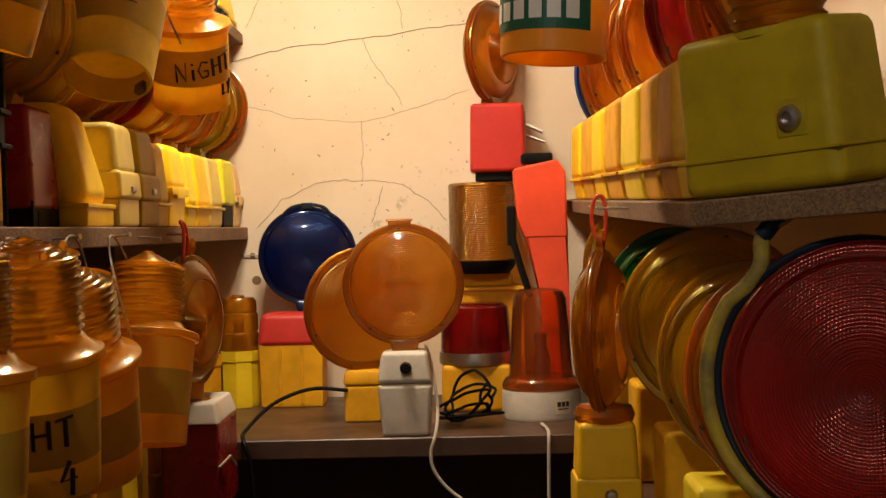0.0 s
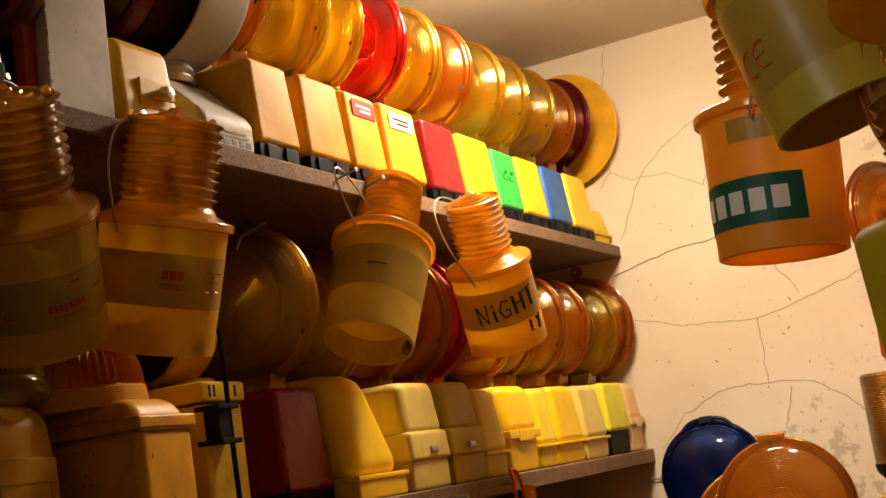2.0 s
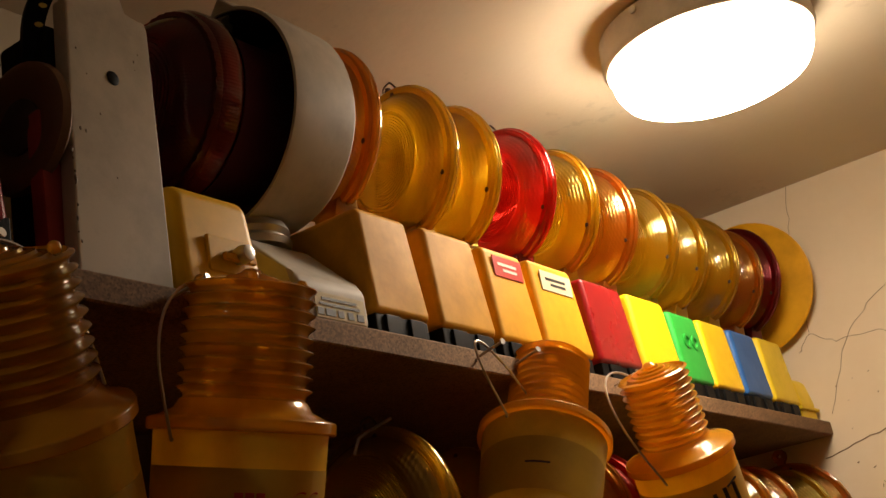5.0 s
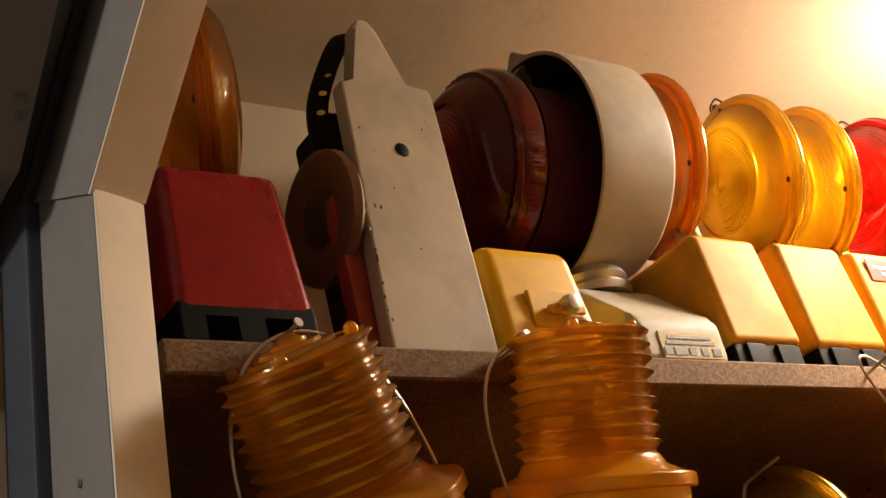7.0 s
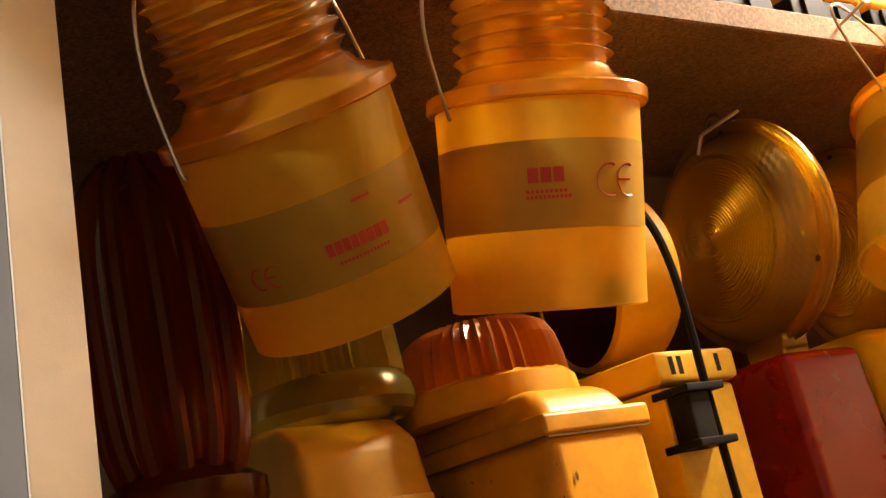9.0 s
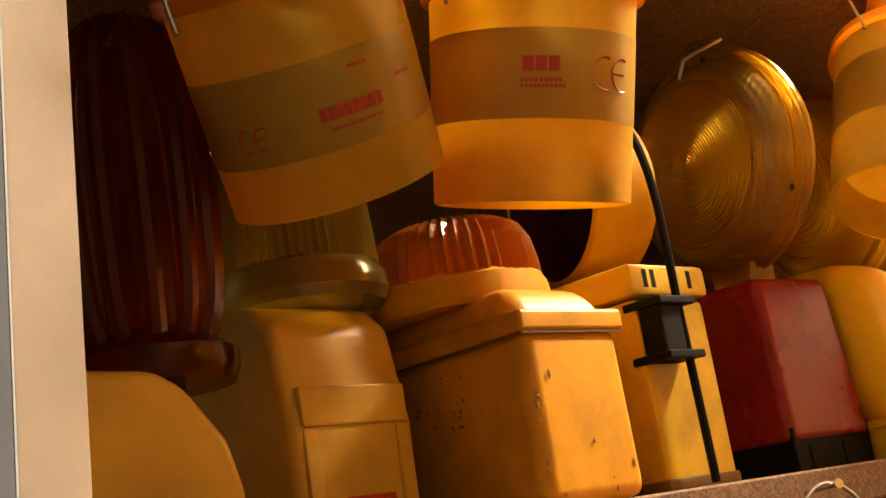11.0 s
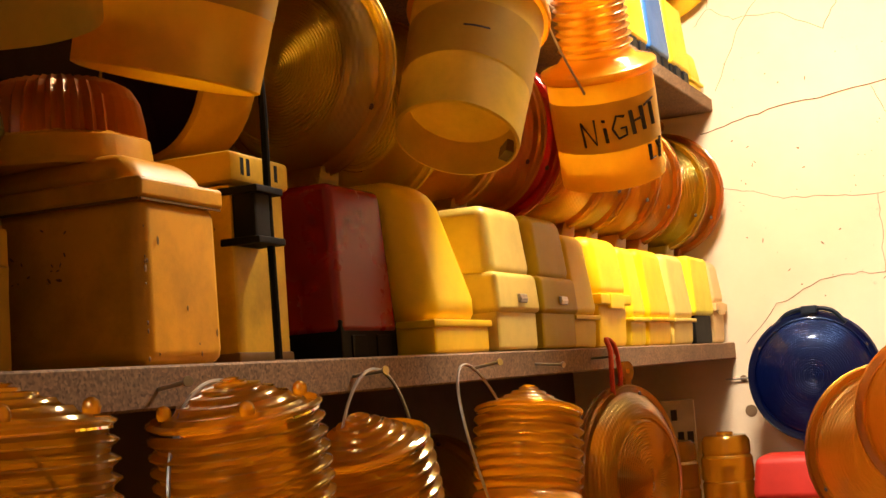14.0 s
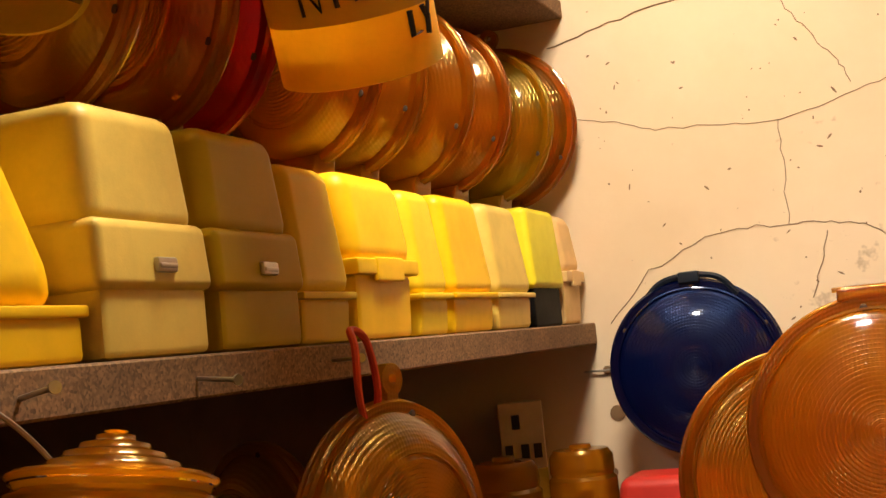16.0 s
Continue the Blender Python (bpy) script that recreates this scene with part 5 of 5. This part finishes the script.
orgb = thing("orange_beacon", "tall orange beacon on a round white base", "beacon", pose(0.147, 1.29, CT))
part("base", lathe([(0, 0), (0.066, 0), (0.068, 0.006), (0.067, 0.045), (0.064, 0.05), (0, 0.05)], 48), WHITE, orgb)
part("seal", lathe([(0, 0.05), (0.066, 0.05), (0.067, 0.056), (0.062, 0.066), (0.055, 0.07), (0, 0.07)], 48), ORANGE_DOME, orgb, "clear orange collar")
part("dome", lathe([(0.055, 0.066), (0.052, 0.09), (0.049, 0.15), (0.045, 0.2), (0.04, 0.212), (0.03, 0.217), (0, 0.218)], 48), ORANGE_DOME, orgb, "clear orange dome")
part("bulb_core", lathe([(0, 0.07), (0.016, 0.07), (0.016, 0.1), (0.01, 0.12), (0.012, 0.14), (0, 0.15)], 20), MAROON, orgb)
part("base_label", wrap(rect(0.03, 0.024), lambda z: 0.0677, radians(-62), 0.024), PAPER, orgb)
part("print", wrap(joined(word_bars(0.024, 0.008, 3, 0.2), rect(0.02, 0.002, 0, -0.008)), lambda z: 0.0683, radians(-62), 0.028), INK, orgb, smooth=False)

strobe = thing("strobe_lamp", "finely ridged amber strobe cylinder on a black foot", "beacon", pose(0.055, 1.505, CT + 0.238))
sp = [(0.05, 0.022)]
for k in range(38):
    sp += [(0.062, 0.026 + k * 0.00356), (0.0609, 0.0277 + k * 0.00356)]
sp += [(0.062, 0.163), (0.058, 0.168), (0, 0.169)]
part("lens", lathe(sp, 48), AMBER, strobe)
part("foot", lathe([(0, 0), (0.05, 0), (0.06, 0.012), (0.063, 0.024), (0, 0.024)], 40), BLACK, strobe)

redl = thing("side_lens_lamp", "coral red case with an amber lens seen edge-on", "lamp", pose(0.088, 1.53, CT + 0.41))
part("foot", box(0.085, 0.06, 0.018, 0.003), BLACK, redl)
part("case", box(0.105, 0.085, 0.128, 0.008, top=(0.94, 0.93), segs=3, at=(0, 0, 0.016)), BRICK_RED, redl)
part("side_plate", box(0.003, 0.06, 0.10, 0.001, at=(0.0515, 0, 0.028)), OLD_WHITE, redl, "pale side plate")
lens_head(redl, "orange", ORANGE, 0.094, (-0.008, 0.0, 0.243), 62, dome=0.028, lug=False)
part("bolt", joined(tube([(0.05, -0.02, 0.105), (0.085, -0.03, 0.088)], 0.004, 8), tube([(0.05, -0.01, 0.085), (0.09, -0.02, 0.07)], 0.003, 8)), STEEL, redl)

bent = thing("folding_lamp", "bright coral red folding lamp with a black hinge", "lamp", pose(0.165, 1.385, CT))
part("upper", prism([(-0.05, 0.34), (-0.055, 0.425), (0.022, 0.44), (0.036, 0.42), (0.039, 0.302), (-0.037, 0.302)], 0.06, 0.005, "y", 3), CORAL, bent)
part("lower", prism([(-0.038, 0.309), (0.038, 0.309), (0.039, 0.19), (0.036, 0.0), (-0.006, 0.0), (-0.006, 0.2)], 0.057, 0.005, "y", 3), CORAL, bent)
part("switch", box(0.055, 0.05, 0.018, 0.004, at=(-0.012, 0, 0.434)), BLACK, bent)
part("hinge", joined(box(0.016, 0.03, 0.07, 0.004, at=(-0.06, -0.01, 0.29)), tube([(-0.058, -0.02, 0.3), (-0.045, -0.03, 0.25), (-0.03, -0.03, 0.2)], 0.006, 8)), BLACK, bent)

# cables on the counter
def cable(points, r, mat, label):
    return solid("cable", tube(smooth_line(points, 7), r, 8), mat, label, "cable")


cable([(-0.18, 1.26, 1.135), (-0.24, 1.25, 1.14), (-0.30, 1.23, 1.12), (-0.335, 1.15, 1.088), (-0.328, 1.09, 1.082), (-0.318, 1.083, 1.05), (-0.312, 1.083, 0.99)], 0.0032, BLACK, "black cable curving over the counter's edge")
cable([(-0.045, 1.19, 1.215), (-0.034, 1.15, 1.18), (-0.026, 1.11, 1.12), (-0.030, 1.085, 1.085), (-0.037, 1.083, 1.060), (-0.034, 1.083, 1.033), (-0.012, 1.083, 1.002), (0.03, 1.083, 0.97), (0.10, 1.08, 0.92)], 0.0027, CABLE_WHITE, "white cable hanging from the counter")
cable([(0.14, 1.18, 1.084), (0.145, 1.12, 1.085), (0.145, 1.086, 1.080), (0.144, 1.083, 1.04), (0.143, 1.083, 0.984), (0.142, 1.083, 0.85)], 0.0027, CABLE_WHITE, "white cable hanging from the counter")
coil = [(0.022 + (0.040 + 0.008 * math.sin(k * 1.7)) * math.cos(k * 0.5) + 0.01 * math.sin(k * 0.37), 1.24 + 0.035 * math.sin(k * 0.43), CT + 0.005 + (0.023 + 0.018 * math.sin(k * 0.11)) * (1 + math.sin(k * 0.5 + 0.6))) for k in range(64)]
cable(coil, 0.0026, BLACK, "tangled coil of thin black cable")

# loop-hung disc lamp under the middle shelf
loop = thing("loop_lamp", "orange disc lamp hung by a red loop over a red case", "lamp", pose(-0.385, 0.935, 1.41))
lens_head(loop, "orange_loop", AMBER, 0.095, (0.01, 0.012, -0.132), 76, dome=0.024, lug=True, tilt=4)
part("red_loop", tube(smooth_line([(0.006, -0.006, -0.052), (0.012, -0.026, -0.03), (0.014, -0.03, 0.0), (0.008, -0.022, 0.012), (0.012, -0.008, 0.004), (0.012, 0.002, -0.03), (0.004, 0.002, -0.052)]), 0.0026, 8), CORAL, loop, "red cord loop")
part("foot_disc", lathe([(0, -0.262), (0.04, -0.262), (0.042, -0.255), (0.036, -0.247), (0.02, -0.24), (0, -0.24)], 28), AMBER, loop, at=pose(0.0, 0.03, 0))
part("white_lid", box(0.085, 0.15, 0.03, 0.004, top=(0.8, 0.86), at=(0.012, 0.05, -0.276)), WHITE, loop)
part("red_case", box(0.084, 0.145, 0.13, 0.006, top=(1.0, 1.0), at=(0.012, 0.05, -0.404)), RED, loop)
part("wire", tube([(0.055, -0.03, -0.335), (0.061, 0.02, -0.328), (0.066, 0.04, -0.345)], 0.0024, 6), STEEL, loop)
# yellow cases on the dark lower shelf
for x, y, w, d, h, mat in ((-0.47, 0.80, 0.09, 0.08, 0.14, LEMON), (-0.49, 0.52, 0.1, 0.1, 0.13, OCHRE), (-0.50, 0.28, 0.1, 0.1, 0.13, OCHRE), (-0.49, 1.06, 0.09, 0.08, 0.18, AMBER)):
    c = thing("lamp_case", "dim lamp case on the lower shelf", "lamp case", pose(x, y, 0.985), "cases on the lower shelf")
    part("body", box(w, d, h, 0.006, top=(0.93, 0.93)), mat, c)
    part("rim", box(w * 1.04, d * 1.04, 0.006, 0.002, at=(0, 0, h * 0.3)), mat, c)

# ---- crowded shelf on the other side ----
ROW_R = "lamps on the far-side shelf"


green_box = thing("warning_lamp", "large yellow lamp case with a socket bolt", "lamp", RTILT @ pose(0.30, 0.185, 1.4205, 0, 0, -50))
part("body", box(0.158, 0.085, 0.134, 0.012, top=(0.95, 0.9), segs=4, at=(-0.0085, 0, 0)), OLIVE, green_box)
part("seam", box(0.1595, 0.087, 0.0025, 0.0005, at=(-0.0085, 0, 0.03)), BROWNISH, green_box)
part("bolt_boss", box(0.03, 0.004, 0.03, 0.003, at=(0.030, -0.0405, 0.042)), OLIVE, green_box)
bb = part("bolt", moved(lathe([(0, 0.003), (0.005, 0.003), (0.0052, 0.006), (0.0095, 0.005), (0.011, 0.0)], 24), pose(0.030, -0.0415, 0.057, 90, 0, 0)), STEEL, green_box, "socket-head steel bolt")
part("collar", lathe([(0, 0.126), (0.04, 0.126), (0.04, 0.132), (0, 0.134)], 32), OLIVE, green_box)
rp = [(0.04, 0.132)]
for k in range(7):
    rp += [(0.036, 0.134 + k * 0.01), (0.04, 0.139 + k * 0.01), (0.036, 0.143 + k * 0.01)]
part("ribbed_lens", lathe(rp + [(0.03, 0.207), (0, 0.209)], 40), RIBBED, green_box)
for mat, y, d, label, key, hmat, R, hx, hy, hz, hyaw in [
    (TAN, 0.335, 0.11, "orange-tan lamp case in a packed row", "amber", AMBER, 0.11, 0.30, 0.34, 1.665, 50),
    (TAN, 0.455, 0.10, "orange-tan lamp case in a packed row", "orange", ORANGE, 0.1, 0.31, 0.44, 1.64, 50),
    (LEMON, 0.60, 0.16, "lemon yellow lamp case in a packed row", "red", DARK_RED, 0.098, 0.31, 0.62, 1.645, 40),
    (TAN, 0.78, 0.16, "tan lamp case in a packed row", "orange", ORANGE, 0.098, 0.30, 0.80, 1.64, 40),
    (YELLOW, 0.95, 0.15, "yellow lamp case in a packed row", "amber", AMBER, 0.098, 0.30, 0.98, 1.65, 40),
    (TAN, 1.12, 0.16, "tan lamp case in a packed row", "orange", ORANGE, 0.098, 0.29, 1.15, 1.65, 35),
    (YELLOW, 1.30, 0.16, "yellow lamp case in a packed row", "bluerim", AMBER, 0.098, 0.30, 1.33, 1.65, 35),
]:
    m = RTILT @ pose(0.216 + 0.08, y, 1.4205, 0, 0, 180)
    ob = thing("warning_lamp", label, "lamp", m, ROW_R)
    for n, me, mt in body_meshes("lipped", mat, 0.16, round(d * 0.96, 3), 0.128):
        part(n, me, mt, ob)
    c = m.inverted() @ Vector((hx, hy, hz))
    head = lens_head(ob, key + "_r", hmat, R, c, hyaw - 180, dome=0.028)
    if key == "bluerim":
        part("blue_ring", moved(lathe([(R - 0.004, -0.003), (R + 0.006, -0.003), (R + 0.006, 0.003), (R - 0.004, 0.003)], 56, True), TURN_Y), RING_BLUE, head, "dark blue plastic ring")

# lamp hung edge-on below that shelf
hung = thing("loop_lamp", "amber disc lamp hung by a red loop over a yellow case", "lamp", pose(0.186, 0.66, 1.43))
lens_head(hung, "amber", AMBER, 0.096, (0.0, 0.0, -0.155), 74, dome=0.028, lug=True)
part("red_loop", tube(smooth_line([(-0.005, 0, -0.045), (-0.010, 0, -0.02), (-0.006, 0, 0.004), (0.004, 0, 0.006), (0.007, 0, -0.02), (0.004, 0, -0.045)]), 0.0024, 8), CORAL, hung, "red cord loop")
part("foot_disc", lathe([(0, -0.262), (0.034, -0.262), (0.037, -0.254), (0.033, -0.244), (0, -0.24)], 32), AMBER, hung)
part("case_cap", box(0.074, 0.074, 0.07, 0.008, top=(0.9, 0.9), segs=3, at=(0, 0, -0.33)), MUSTARD, hung)
part("case", box(0.082, 0.08, 0.13, 0.006, top=(0.96, 0.96), at=(0, 0, -0.455)), MUSTARD, hung)
part("bolt", moved(lathe([(0, 0.006), (0.005, 0.005), (0.008, 0.0)], 14), pose(0.002, -0.040, -0.345, 90, 0, 0)), STEEL, hung)
for yy in (0.60, 0.63, 0.70, 0.73):
    nail = new("nail", NAIL)
    nail.matrix_basis = pose(0.214, yy, 1.413 + (yy - 0.2) * 0.0227, 0, 0, 180)
    tagged(nail, "bare steel nail driven into the shelf edge", "nail", "nails along the shelf edges")

# large lamps on the lower shelf
def stand_lamp(x, y, R, z, yaw, key, mat, case, label, dome=0.026, disc=0.78, rings=30):
    ob = thing("large_lamp", label, "lamp", pose(x, y, 1.05), "large lamps on the lower shelf")
    part("case", box(0.13, 0.09, max(0.03, z - R - 1.05 - 0.01), 0.008, segs=3), case, ob)
    lens_head(ob, key, mat, R, (0, 0, z - 1.05), yaw, dome=dome, lug=False, disc=disc, rings=rings)
    return ob


big = stand_lamp(0.335, 0.12, 0.112, 1.272, -24, "bigred", BIG_RED, OCHRE, "large dark red lamp in a chipped tubular frame", dome=0.022, disc=0.9, rings=44)
CHIPPED = plastic("chipped_frame_paint", (0.46, 0.32, 0.03), dirt=1.0, dark=(0.02, 0.035, 0.05))
BIG_TURN = pose(0, 0.018, 0, 0, 0, -24)
arc = [(0.124 * math.cos(radians(a)), 0, 0.222 + 0.124 * math.sin(radians(a))) for a in range(148, 400, 6)]
neck_bend = [(0.10, 0, 0.363), (-0.03, 0, 0.364), (-0.06, 0, 0.356), (-0.076, 0, 0.340), (-0.078, 0, 0.318), (-0.09, 0, 0.300)]
part("frame", tube(smooth_line(neck_bend, 5) + arc, 0.0068, 10), CHIPPED, big, "chipped yellow tubular frame", at=BIG_TURN)
part("handle_sleeve", tube(smooth_line([(0.10, 0, 0.365), (-0.03, 0, 0.366), (-0.060, 0, 0.358), (-0.077, 0, 0.341)], 6), 0.0078, 10), NAVY, big, "dark blue sleeve on the frame", at=BIG_TURN)
part("rubber_ring", tube([(0.1155 * math.cos(radians(a)), 0, 0.222 + 0.1155 * math.sin(radians(a))) for a in range(0, 360, 6)], 0.0035, 8, loop=True), NAVY, big, "dark blue rubber ring", at=BIG_TURN)
stand_lamp(0.315, 0.235, 0.108, 1.262, -30, "amber_big", AMBER, OCHRE, "large amber lamp behind the red one")
stand_lamp(0.30, 0.36, 0.10, 1.265, -34, "yellow_big", YELLOW_CLEAR, LEMON, "large yellow lens lamp with a worn rim")
stand_lamp(0.30, 0.56, 0.105, 1.29, -20, "yellow_ring", YELLOW_CLEAR, OCHRE, "yellow-rimmed dark lens lamp")
stand_lamp(0.315, 0.90, 0.1, 1.295, -20, "green", GREEN_CLEAR, OCHRE, "green lens lamp on an ochre case")
stand_lamp(0.30, 1.05, 0.1, 1.34, -20, "yellow_far", YELLOW_CLEAR, OCHRE, "yellow lens lamp at the far end")

# dim lamps standing on the dark lower shelf under the hanging ones
for y, z, key, mat, yaw in ((0.78, 1.255, "amber_deep", AMBER_DEEP, -20), (1.02, 1.262, "amber_deep", AMBER_DEEP, -30), (0.45, 1.24, "amber_deep", AMBER_DEEP, -10)):
    ob = thing("warning_lamp", "dim amber lamp on the dark lower shelf", "lamp", pose(-0.515, y, 0.985), "lamps on the lower shelf")
    part("body", box(0.11, 0.08, z - 0.985 - 0.095, 0.008, segs=3), OCHRE, ob)
    lens_head(ob, key, mat, 0.085, (0, 0, z - 0.985), yaw, lug=False)
